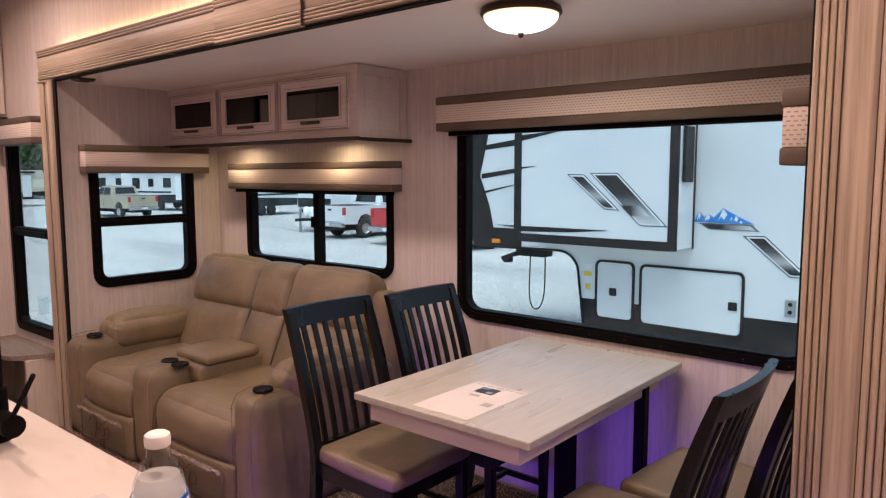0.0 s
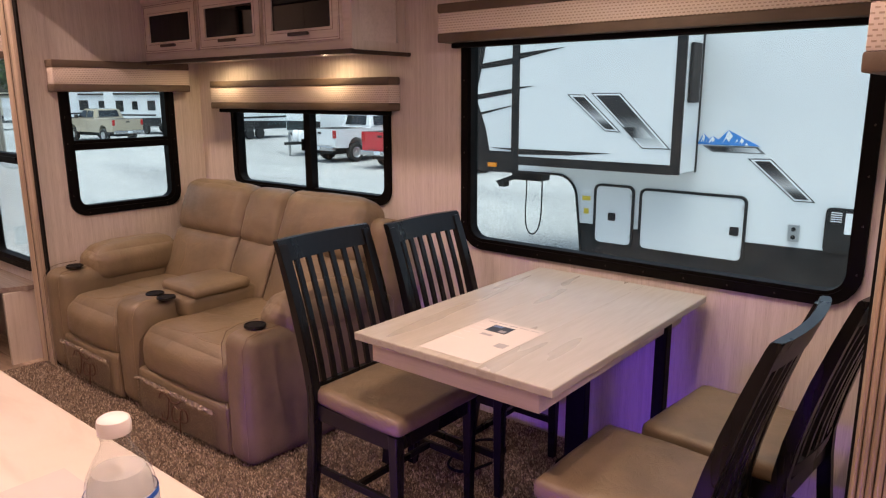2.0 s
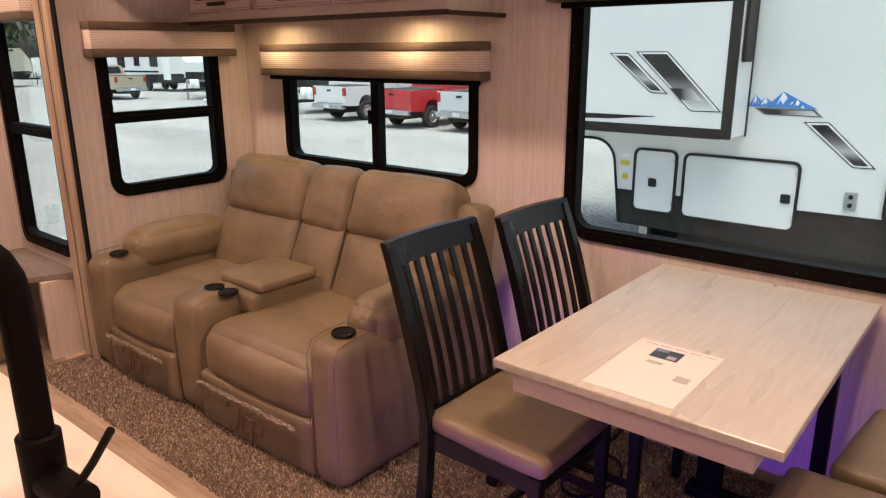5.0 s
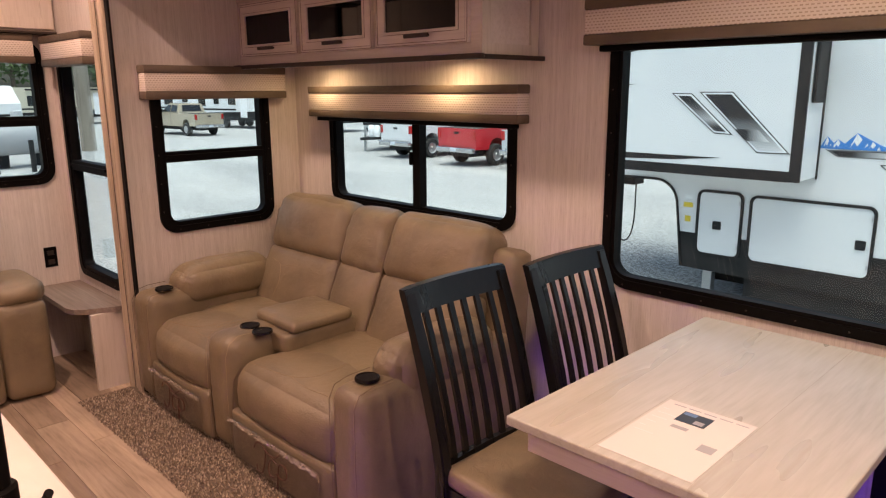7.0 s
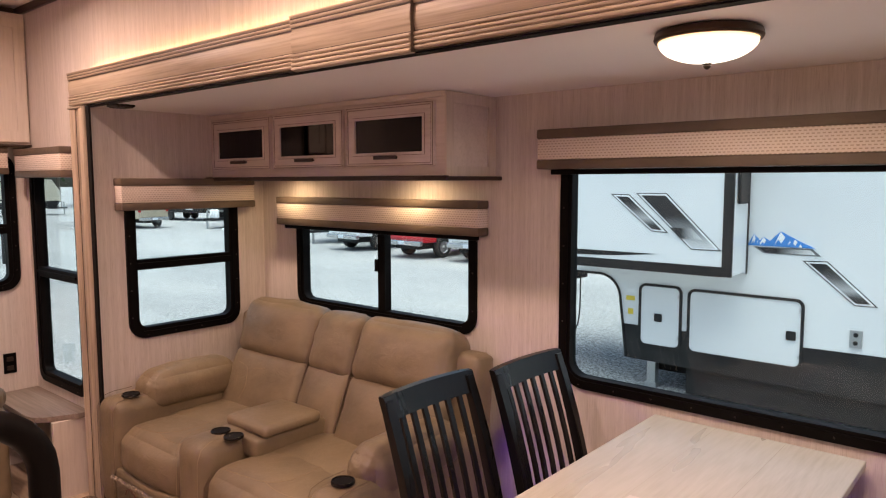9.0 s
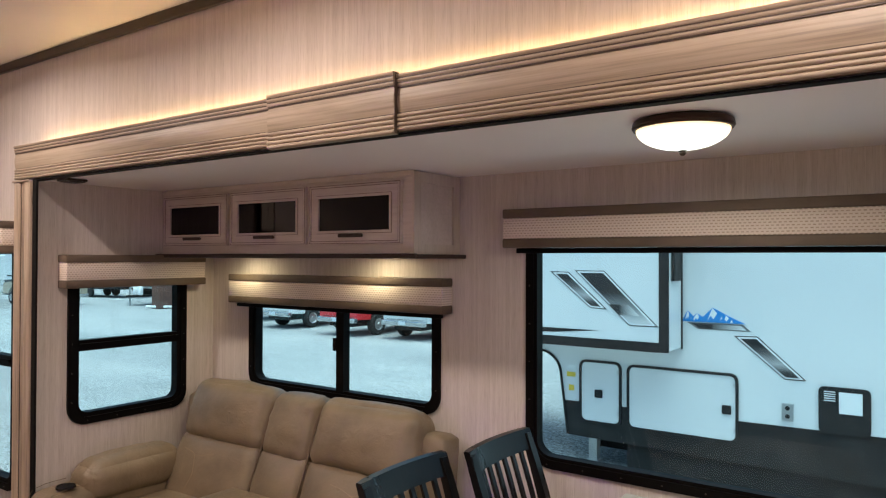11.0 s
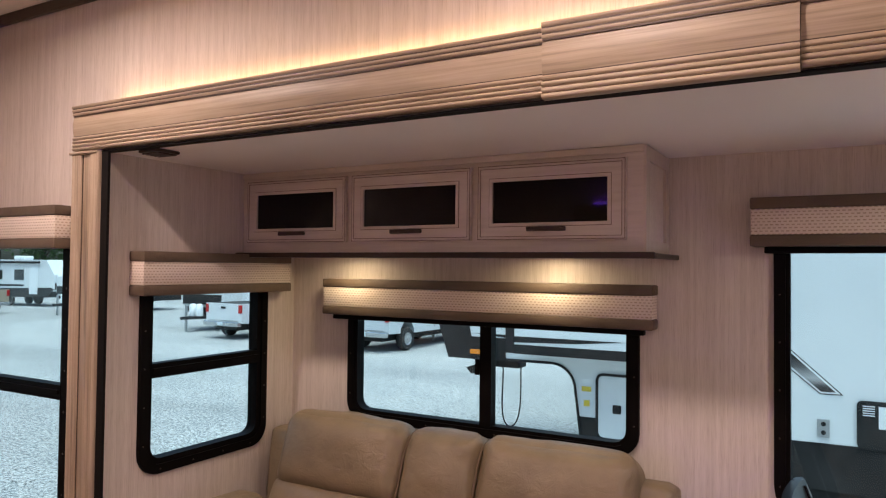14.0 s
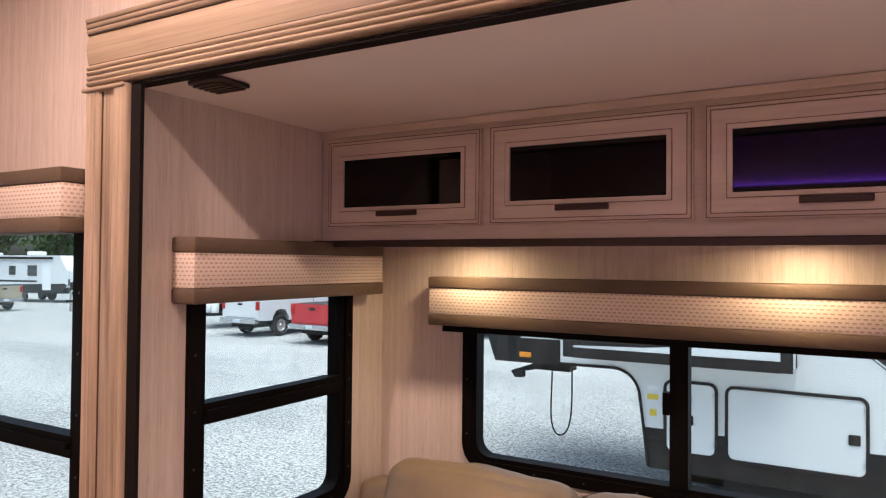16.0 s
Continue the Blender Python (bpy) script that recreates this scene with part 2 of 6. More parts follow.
l_.new(ramp(M["lamp_glass"], sp_.outputs[2], [(0.0, (1.0, 0.90, 0.78)), (0.5, (1.0, 0.80, 0.58)), (0.82, (0.85, 0.58, 0.34)), (1.0, (0.50, 0.30, 0.15))]), b_.inputs["Emission Color"])
b_.inputs["Emission Strength"].default_value = 1.7
M["puck"] = glow_mat("lit_puck_lens", (1.0, 0.78, 0.5), 12.0)
M["cove"] = glow_mat("warm_led_strip", (1.0, 0.55, 0.22), COVE_STRENGTH)
M["blueled"] = glow_mat("violet_led_strip", (0.22, 0.05, 1.0), VIOLET_GLOW)
M["brass"] = material("lamp_bronze", (0.05, 0.032, 0.022), 0.4, 0.6)
M["glaze"] = material("dark_brown_glaze", (0.055, 0.036, 0.024), 0.5)
M["glaze_soft"] = material("brown_glaze_wash", (0.17, 0.118, 0.085), 0.55)
M["water"] = material("cloudy_water", (0.66, 0.65, 0.63), 0.08)
M["water"].node_tree.nodes["Principled BSDF"].inputs["Alpha"].default_value = 0.42
M["water"].node_tree.nodes["Principled BSDF"].inputs["IOR"].default_value = 1.33
M["crinkle"] = material("bunched_clear_plastic", (0.36, 0.31, 0.25), 0.06, 0.0, 1.0, 1.0)
M["print"] = material("red_brown_print", (0.085, 0.030, 0.016), 0.5)


from mathutils.bvhtree import BVHTree


# ---- mesh helpers ----
def finish(name, bm, mat, smooth=False, sharp=40):
    bmesh.ops.recalc_face_normals(bm, faces=bm.faces)
    me = bpy.data.meshes.new(name)
    bm.to_mesh(me)
    bm.free()
    if smooth:
        me.polygons.foreach_set("use_smooth", [True] * len(me.polygons))
        me.set_sharp_from_angle(angle=radians(sharp))
    me.materials.append(M[mat])
    return me


def part(name, bm, mat, parent, label="", smooth=False, sharp=40):
    """One mesh in world coordinates under a thing or a part."""
    ob = new(name, finish(name, bm, mat, smooth, sharp))
    ob.parent = parent
    if parent.type == "EMPTY":
        ob.matrix_parent_inverse = parent.matrix_basis.inverted()
    if label:
        tagged(ob, label)
    return ob


def thing(name, at, label, category, group="", kind=""):
    ob = new(name)
    ob.empty_display_size = 0.1
    ob.matrix_basis = Matrix.Translation(at)
    return tagged(ob, label, category, group, kind)


def solid(name, bm, mat, label, category, kind="structure", smooth=False, group=""):
    return tagged(new(name, finish(name, bm, mat, smooth)), label, category, group, kind)


def box(bm, x0, x1, y0, y1, z0, z1, bevel=0.0, seg=2):
    r = bmesh.ops.create_cube(bm, size=1.0)["verts"]
    for v in r:
        v.co = Vector(((x0 + x1) / 2 + v.co.x * (x1 - x0), (y0 + y1) / 2 + v.co.y * (y1 - y0), (z0 + z1) / 2 + v.co.z * (z1 - z0)))
    if bevel:
        es = list({e for v in r for e in v.link_edges})
        bmesh.ops.bevel(bm, geom=es, offset=bevel, segments=seg, affect="EDGES", profile=0.5)
    return bm


def boxed(*a, **k):
    return box(bmesh.new(), *a, **k)


def prism(bm, pts, fn, d0, d1):
    """A flat outline pts (u, v) carried from depth d0 to d1 by fn(u, v, d)."""
    a = [bm.verts.new(fn(u, v, d0)) for u, v in pts]
    b = [bm.verts.new(fn(u, v, d1)) for u, v in pts]
    bm.faces.new(a)
    bm.faces.new(b[::-1])
    for i in range(len(pts)):
        j = (i + 1) % len(pts)
        bm.faces.new((a[i], b[i], b[j], a[j]))
    return bm


def ring(bm, outer, inner, fn, d0, d1):
    n = len(outer)
    o0, i0 = [bm.verts.new(fn(u, v, d0)) for u, v in outer], [bm.verts.new(fn(u, v, d0)) for u, v in inner]
    o1, i1 = [bm.verts.new(fn(u, v, d1)) for u, v in outer], [bm.verts.new(fn(u, v, d1)) for u, v in inner]
    for i in range(n):
        j = (i + 1) % n
        bm.faces.new((o1[i], o1[j], i1[j], i1[i]))
        bm.faces.new((o0[j], o0[i], i0[i], i0[j]))
        bm.faces.new((o0[i], o0[j], o1[j], o1[i]))
        bm.faces.new((i0[j], i0[i], i1[i], i1[j]))
    return bm


def rounded(u0, u1, v0, v1, r, n=6):
    pts = []
    for cu, cv, a in ((u1 - r, v1 - r, 0), (u0 + r, v1 - r, 90), (u0 + r, v0 + r, 180), (u1 - r, v0 + r, 270)):
        for k in range(n + 1):
            t = radians(a + 90 * k / n)
            pts.append((cu + r * math.cos(t), cv + r * math.sin(t)))
    return pts


def lathe(bm, profile, at, seg=32, axis=None):
    """profile: (radius, height) from bottom to top."""
    m = Matrix.Translation(at) @ (axis.to_matrix().to_4x4() if axis else Matrix.Identity(4))
    rows = []
    for r, h in profile:
        if r < 1e-6:
            rows.append([bm.verts.new(m @ Vector((0, 0, h)))])
        else:
            rows.append([bm.verts.new(m @ Vector((r * math.cos(2 * math.pi * k / seg), r * math.sin(2 * math.pi * k / seg), h))) for k in range(seg)])
    for a, b in zip(rows, rows[1:]):
        for k in range(seg):
            j = (k + 1) % seg
            f = [a[k % len(a)], a[j % len(a)], b[j % len(b)], b[k % len(b)]]
            f = list(dict.fromkeys(f))
            if len(f) > 2:
                bm.faces.new(f)
    return bm


def tube(bm, pts, r, seg=10, taper=None):
    """A tube along a list of points."""
    pts = [Vector(p) for p in pts]
    rows, side = [], None
    for i, p in enumerate(pts):
        d = (pts[min(i + 1, len(pts) - 1)] - pts[max(i - 1, 0)]).normalized()
        if side is None:
            side = d.orthogonal().normalized()
        side = (side - d * side.dot(d)).normalized()
        up = d.cross(side)
        rr = r if taper is None else r * taper[i]
        rows.append([bm.verts.new(p + rr * (math.cos(2 * math.pi * k / seg) * side + math.sin(2 * math.pi * k / seg) * up)) for k in range(seg)])
    for a, b in zip(rows, rows[1:]):
        for k in range(seg):
            j = (k + 1) % seg
            bm.faces.new((a[k], a[j], b[j], b[k]))
    bm.faces.new(rows[0][::-1])
    bm.faces.new(rows[-1])
    return bm


def sew(surface, pts, way, rad, lift=0.0008, step=0.012):
    """A thread laid on a cushion: pts are carried along way until they meet its surface."""
    tree = BVHTree.FromBMesh(surface)
    way = Vector(way).normalized()
    line = []
    for p, q in zip(pts, pts[1:]):
        p, q = Vector(p), Vector(q)
        n = max(1, int((q - p).length / step))
        line += [p.lerp(q, k / n) for k in range(n)]
    line.append(Vector(pts[-1]))
    out = []
    for p in line:
        hit = tree.ray_cast(p - way * 0.3, way)[0]
        if hit is not None and (not out or (hit - out[-1]).length < 0.08):
            out.append(hit - way * lift)
    return tube(bmesh.new(), out, rad, 6)


def smooth_line(pts, n=5):
    """Catmull-Rom points through pts."""
    ps = [Vector(p) for p in pts]
    ps = [ps[0] * 2 - ps[1]] + ps + [ps[-1] * 2 - ps[-2]]
    out = []
    for a, b, c, d in zip(ps, ps[1:], ps[2:], ps[3:]):
        for k in range(n):
            t = k / n
            out.append(0.5 * (2 * b + (c - a) * t + (2 * a - 5 * b + 4 * c - d) * t * t + (3 * b - a - 3 * c + d) * t * t * t))
    return out + [ps[-2]]


def cushion(bm, x0, x1, y0, y1, z0, z1, r=0.05, puff=(0, 0, 0), m=None, n=14, wrinkle=0.004, seed=0.0):
    """A stuffed block with rounded edges; puff: how far each pair of faces swells."""
    half = Vector(((x1 - x0) / 2, (y1 - y0) / 2, (z1 - z0) / 2))
    mid = Vector(((x0 + x1) / 2, (y0 + y1) / 2, (z0 + z1) / 2))
    ts = [math.sin(math.pi / 2 * (-1 + 2 * i / n)) for i in range(n + 1)]
    made = {}

    def vert(p):
        key = (round(p[0], 5), round(p[1], 5), round(p[2], 5))
        if key in made:
            return made[key]
        q = Vector((p[0] * half.x, p[1] * half.y, p[2] * half.z))
        inn = Vector([max(-(h - r), min(h - r, c)) for c, h in zip(q, half)])
        d = q - inn
        q = inn + (d.normalized() * r if d.length > 1e-9 else d)
        w = [1 - c * c for c in p]
        q.x += math.copysign(puff[0] * w[1] * w[2], p[0]) * abs(p[0])
        q.y += math.copysign(puff[1] * w[0] * w[2], p[1]) * abs(p[1])
        q.z += math.copysign(puff[2] * w[0] * w[1], p[2]) * abs(p[2])
        nz = noise.noise((q + mid) * 9.0 + Vector((seed, seed, seed))) + 0.5 * noise.noise((q + mid) * 24.0 + Vector((seed, 0, 0)))
        q += q.normalized() * nz * wrinkle
        q += mid
        made[key] = bm.verts.new(m @ q if m else q)
        return made[key]

    for ax in range(3):
        for s in (-1, 1):
            for i in range(n):
                for j in range(n):
                    quad = []
                    for a, b in ((i, j), (i + 1, j), (i + 1, j + 1), (i, j + 1)):
                        p = [0, 0, 0]
                        p[ax], p[(ax + 1) % 3], p[(ax + 2) % 3] = s, ts[a], ts[b]
                        quad.append(vert(p))
                    quad = list(dict.fromkeys(quad))
                    if len(quad) > 2:
                        try:
                            bm.faces.new(quad)
                        except ValueError:
                            pass
    return bm


def wall_sheet(bm, u0, u1, z0, z1, holes, put):
    """A wall from u0 to u1 with square holes (u0, u1, z0, z1); put(bm, ua, ub, za, zb) adds one block."""
    us = sorted({u0, u1, *[h[0] for h in holes], *[h[1] for h in holes]})
    zs = sorted({z0, z1, *[h[2] for h in holes], *[h[3] for h in holes]})
    for a, b in zip(us, us[1:]):
        for s, e in zip(zs, zs[1:]):
            if not any(h[0] <= a and h[1] >= b and h[2] <= s and h[3] >= e for h in holes):
                put(bm, a, b, s, e)
    # join the blocks into one skin
    bmesh.ops.remove_doubles(bm, verts=bm.verts, dist=1e-5)
    seen = {}
    for f in bm.faces:
        seen.setdefault(tuple(round(c, 4) for c in f.calc_center_median()), []).append(f)
    bmesh.ops.delete(bm, geom=[f for fs in seen.values() if len(fs) > 1 for f in fs], context="FACES")
    return bm


# ---- the trailer's shell ----
YB, XE, XF, YS, XR = 2.745, -4.39, -0.40, 1.72, -5.30    # slide back wall, slide ends, side wall, rear wall
ZC, ZM = 2.07, 2.69                                      # slide ceiling, main ceiling
T = 0.05
WIN = {
    "sofa": (-4.045, -2.70, 0.955, 1.56),
    "dinette": (-2.245, -0.585, 0.812, 1.86),
    "end": (1.868, 2.55, 0.84, 1.67),
    "other_end": (1.95, 2.58, 0.84, 1.67),
    "tall": (-5.215, -4.575, 0.515, 1.84),
    "rear": (0.62, 1.655, 1.055, 1.86),
}


def hole(k, c=0.035):
    a, b, s, e = WIN[k]
    return (a + c, b - c, s + c, e - c)


bm = wall_sheet(bmesh.new(), XE - T, XF + T, -0.12, ZC + T, [hole("sofa"), hole("dinette")], lambda bm, a, b, s, e: box(bm, a, b, YB, YB + T, s, e))
solid("wall_slide_back", bm, "wallpaper", "cream vertical-grain wallpapered wall of the slide-out", "wall")
bm = wall_sheet(bmesh.new(), 1.70, YB, -0.12, ZC + T, [hole("end")], lambda bm, a, b, s, e: box(bm, XE - T, XE, a, b, s, e))
solid("wall_slide_end_1", bm, "wallpaper", "cream vertical-grain end wall beside the sofa", "wall")
bm = wall_sheet(bmesh.new(), 1.70, YB, -0.12, ZC + T, [hole("other_end")], lambda bm, a, b, s, e: box(bm, XF, XF + T, a, b, s, e))
solid("wall_slide_end_2", bm, "wallpaper", "cream vertical-grain end wall beside the dinette", "wall")
solid("ceiling_slide", boxed(XE, XF, 1.73, YB, ZC, ZC + T), "ceiling", "smooth off-white ceiling panel of the slide-out", "ceiling")
bm = wall_sheet(bmesh.new(), XR - T, 1.6, -0.12, ZM + T, [hole("tall"), (XE - T, XF + T, -0.12, ZC + 0.06)], lambda bm, a, b, s, e: box(bm, a, b, YS, YS + T, s, e))
solid("wall_side", bm, "wallpaper", "cream vertical-grain wallpapered side wall", "wall")
bm = wall_sheet(bmesh.new(), -1.9, YS, -0.12, ZM + T, [hole("rear")], lambda bm, a, b, s, e: box(bm, XR - T, XR, a, b, s, e))
solid("wall_rear", bm, "wallpaper", "cream vertical-grain wallpapered rear wall", "wall")
solid("wall_opposite", boxed(XR - T, 1.6, -1.95, -1.9, -0.12, ZM + T), "wallpaper", "cream wallpapered wall behind the kitchen", "wall")
solid("wall_front", boxed(1.6, 1.65, -1.95, YS + T, -0.12, ZM + T), "wallpaper", "cream wallpapered wall at the kitchen end", "wall")
solid("ceiling", boxed(XR - T, 1.65, -1.95, YS + T, ZM, ZM + T), "ceiling", "smooth pale main ceiling", "ceiling")
solid("subfloor", boxed(XR - T, 1.65, -1.95, YS + 0.01, -0.12, -0.012), "rubber", "dark floor base under the planks", "floor")

# dark crown trim where side and rear walls meet the ceiling
solid("trim_crown_side", boxed(XR, 1.6, YS - 0.022, YS, ZM - 0.045, ZM, bevel=0.006), "bronze", "dark brown crown trim strip along the ceiling", "trim")
solid("trim_crown_rear", boxed(XR, XR + 0.022, -1.9, YS - 0.024, ZM - 0.045, ZM, bevel=0.006), "bronze", "dark brown crown trim strip along the ceiling", "trim")


# ---- fascia and posts round the slide opening ----
def reeds(n, width, depth, steps=6):
    """Rounded reeds side by side: (offset, rise)."""
    out = []
    for k in range(n):
        for s in range(steps + 1):
            a = math.pi * s / steps
            out.append((width * (k + 0.5 - 0.5 * math.cos(a)), depth * math.sin(a)))
    return out


def fascia_outline(z0, z1, face):
    """Moulding cross-section as (y, z), face towards -y."""
    h = z1 - z0
    pts = [(face + 0.004 - d, z0 + o) for o, d in reeds(4, h * 0.078, 0.009)]
    z = z0 + h * 0.32
    for k in range(7):
        t = k / 6
        pts.append((face + 0.002 - 0.006 * math.sin(math.pi * t), z + t * h * 0.44))
    z = z0 + h * 0.77
    pts += [(face + 0.002 - 0.8 * d - 0.006 * (o / (h * 0.23)), z + o) for o, d in reeds(3, h * 0.0766, 0.008)]
    pts += [(face + 0.020, z1), (face + 0.020, z0)]
    return pts


def moulding(name, x0, x1, z0, z1, face):
    bm = prism(bmesh.new(), fascia_outline(z0, z1, face), lambda u, v, d: (d, u, v), x0, x1)
    ob = solid(name, bm, "fascia_x", "weathered beige wooden fascia board with reeded edges", "trim", smooth=True)
    h = z1 - z0
    for z, y in [(z0 + h * 0.078 * k, face + 0.0035) for k in (1, 2, 3, 4)] + [(z0 + h * (0.77 + 0.0766 * k), face - 0.002 * k) for k in (0, 1, 2)]:
        part("glaze_line", boxed(x0 + 0.001, x1 - 0.001, y - 0.0022, y + 0.004, z - 0.0022, z + 0.0022), "glaze", ob, "dark glaze in the groove")
    part("end_glaze", boxed(x1 - 0.0005, x1 + 0.0015, face + 0.001, face + 0.019, z0 + 0.002, z1 - 0.002), "glaze", ob)
    return ob


moulding("trim_fascia_1", -4.540, -2.669, 2.078, 2.246, 1.682)
moulding("trim_fascia_2", -2.669, -2.113, 2.066, 2.252, 1.666)
moulding("trim_fascia_3", -2.113, -0.27, 2.076, 2.246, 1.682)
solid("trim_fascia_seal", boxed(XE - 0.01, XF + 0.01, 1.694, 1.729, 2.0665, 2.0715), "rubber", "black rubber seal strip under the fascia", "seal")


def post(name, x0, x1, flip):
    w = x1 - x0
    pts = [(o, -d) for o, d in reeds(4, w * 0.085, 0.014)]
    pts += [(w * (0.34 + 0.36 * k / 6), -0.003 * math.sin(math.pi * k / 6)) for k in range(7)]
    pts += [(w * 0.70 + o, -d) for o, d in reeds(4, w * 0.075, 0.014)]
    pts += [(w, 0.03), (0, 0.03)]
    bm = prism(bmesh.new(), pts, lambda u, v, d: ((x0 + u) if not flip else (x1 - u), 1.690 + v, d), 0.0, 2.072)
    ob = solid(name, bm, "fascia_z", "weathered beige wooden post with fluted edges", "trim", smooth=True)
    for u in [w * 0.085 * k for k in (1, 2, 3, 4)] + [w * (0.70 + 0.075 * k) for k in (0, 1, 2, 3)]:
        x = x0 + u if not flip else x1 - u
        part("glaze_line", boxed(x - 0.0022, x + 0.0022, 1.6872, 1.6915, 0.001, 2.070), "glaze", ob, "dark glaze in the groove")
    return ob


post("trim_post_1", -4.540, -4.386, False)
post("trim_post_2", -0.418, -0.225, True)
solid("trim_post_cap", boxed(-4.552, -4.388, 1.672, 1.70, 2.062, 2.0725, bevel=0.003), "fascia_x", "thin wooden cap strip over the post", "trim")
solid("trim_seal_1", boxed(-4.3858, -4.350, 1.694, 1.7045, 0.0, 2.066), "rubber", "black rubber wiper seal beside the post", "seal")
solid("trim_seal_2", boxed(-0.4245, -0.4185, 1.696, 1.735, 0.0, 2.066), "rubber", "black rubber wiper seal beside the post", "seal")
solid("trim_cove_ledge", boxed(-4.32, -0.30, 1.7005, 1.7195, 2.10, 2.226), "fascia_x", "wooden ledge behind the fascia", "trim")
led = thing("led_strip", (-2.3, 1.712, 2.217), "warm glowing LED strip hidden behind the wooden fascia", "light strip")
part("strip", boxed(-4.30, -0.32, 1.703, 1.717, 2.2265, 2.231), "cove", led)


# ---- windows ----
def window(name, key, fn, proud, label, bars_u=(), bars_z=(), r=0.09, w=0.058):
    """fn(u, z, d): d is the depth, growing into the room."""
    a, b, s, e = WIN[key]
    th = thing(name, fn((a + b) / 2, s, 0), label, "window", kind="structure")
    fr = part("window_frame", ring(bmesh.new(), rounded(a, b, s, e, r), rounded(a + 0.036, b - 0.036, s + 0.036, e - 0.036, r * 0.72), fn, -0.05, proud), "black", th, smooth=True, sharp=30)
    part("inner_frame", ring(bmesh.new(), rounded(a + 0.034, b - 0.034, s + 0.034, e - 0.034, r * 0.74), rounded(a + w, b - w, s + w, e - w, r * 0.55), fn, -0.045, proud - 0.008), "black", th, smooth=True, sharp=30)
    k = 0
    n_u, n_z = max(3, int((b - a) / 0.16)), max(2, int((e - s) / 0.16))
    for i in range(n_u):
        for z in (s + 0.018,):
            u = a + 0.1 + (b - a - 0.2) * i / (n_u - 1)
            bm = bmesh.new()
            prism(bm, [(u + 0.0035 * math.cos(q), z + 0.0035 * math.sin(q)) for q in [math.pi / 4 * j for j in range(8)]], fn, proud, proud + 0.002)
            part("screw", bm, "bronze", fr)
    for i in range(n_z):
        for u in (a + 0.018, b - 0.018):
            z = s + 0.12 + (e - s - 0.24) * i / (n_z - 1)
            bm = bmesh.new()
            prism(bm, [(u + 0.0035 * math.cos(q), z + 0.0035 * math.sin(q)) for q in [math.pi / 4 * j for j in range(8)]], fn, proud, proud + 0.002)
            part("screw", bm, "bronze", fr)
    us = [a + w * 0.8, *bars_u, b - w * 0.8]
    zs = [s + w * 0.8, *bars_z, e - w * 0.8]
    for u in bars_u:
        part("mullion", prism(bmesh.new(), [(u - 0.026, s + w * 0.9), (u + 0.026, s + w * 0.9), (u + 0.026, e - w * 0.9), (u - 0.026, e - w * 0.9)], fn, -0.035, proud - 0.004), "black", th)
        part("latch", prism(bmesh.new(), [(u - 0.045, (s + e) / 2 - 0.045), (u - 0.0265, (s + e) / 2 - 0.045), (u - 0.0265, (s + e) / 2 + 0.02), (u - 0.045, (s + e) / 2 + 0.02)], fn, -0.01, proud + 0.002), "black", th, "small black sliding latch")
    for z in bars_z:
        part("transom_bar", prism(bmesh.new(), [(a + w * 0.9, z - 0.030), (b - w * 0.9, z - 0.030), (b - w * 0.9, z + 0.026), (a + w * 0.9, z + 0.026)], fn, -0.035, proud - 0.006), "black", th)
        part("transom_rail", prism(bmesh.new(), [(a + w, z - 0.006), (b - w, z - 0.006), (b - w, z + 0.008), (a + w, z + 0.008)], fn, proud - 0.008, proud + 0.004), "black", th)
    for i in range(len(us) - 1):
        for j in range(len(zs) - 1):
            p = part("pane", prism(bmesh.new(), [(us[i], zs[j]), (us[i + 1], zs[j]), (us[i + 1], zs[j + 1]), (us[i], zs[j + 1])], fn, -0.024 - 0.004 * i, -0.020 - 0.004 * i), "glass", th, "faintly tinted glass pane")
            p.visible_shadow = False
    return th


on_back = lambda u, z, d: (u, YB - d, z)
on_end = lambda u, z, d: (XE + d, u, z)
on_other = lambda u, z, d: (XF - d, u, z)
on_side = lambda u, z, d: (u, YS - d, z)
on_rear = lambda u, z, d: (XR + d, u, z)
window("window_1", "sofa", on_back, 0.016, "black-framed sliding window behind the sofa", bars_u=(-3.335,), w=0.05)
window("window_2", "dinette", on_back, 0.016, "large black-framed fixed window above the dinette table", w=0.05, r=0.12)
window("window_3", "end", on_end, 0.016, "black-framed window with a cross bar beside the sofa", bars_z=(1.245,))
window("window_4", "other_end", on_other, 0.016, "black-framed window with a cross bar beside the dinette", bars_z=(1.245,))
window("window_5", "tall", on_side, 0.016, "tall black-framed window with a cross bar near the corner", bars_z=(1.17,), r=0.07)
window("window_6", "rear", on_rear, 0.016, "black-framed rear window with a cross bar", bars_z=(1.42,))


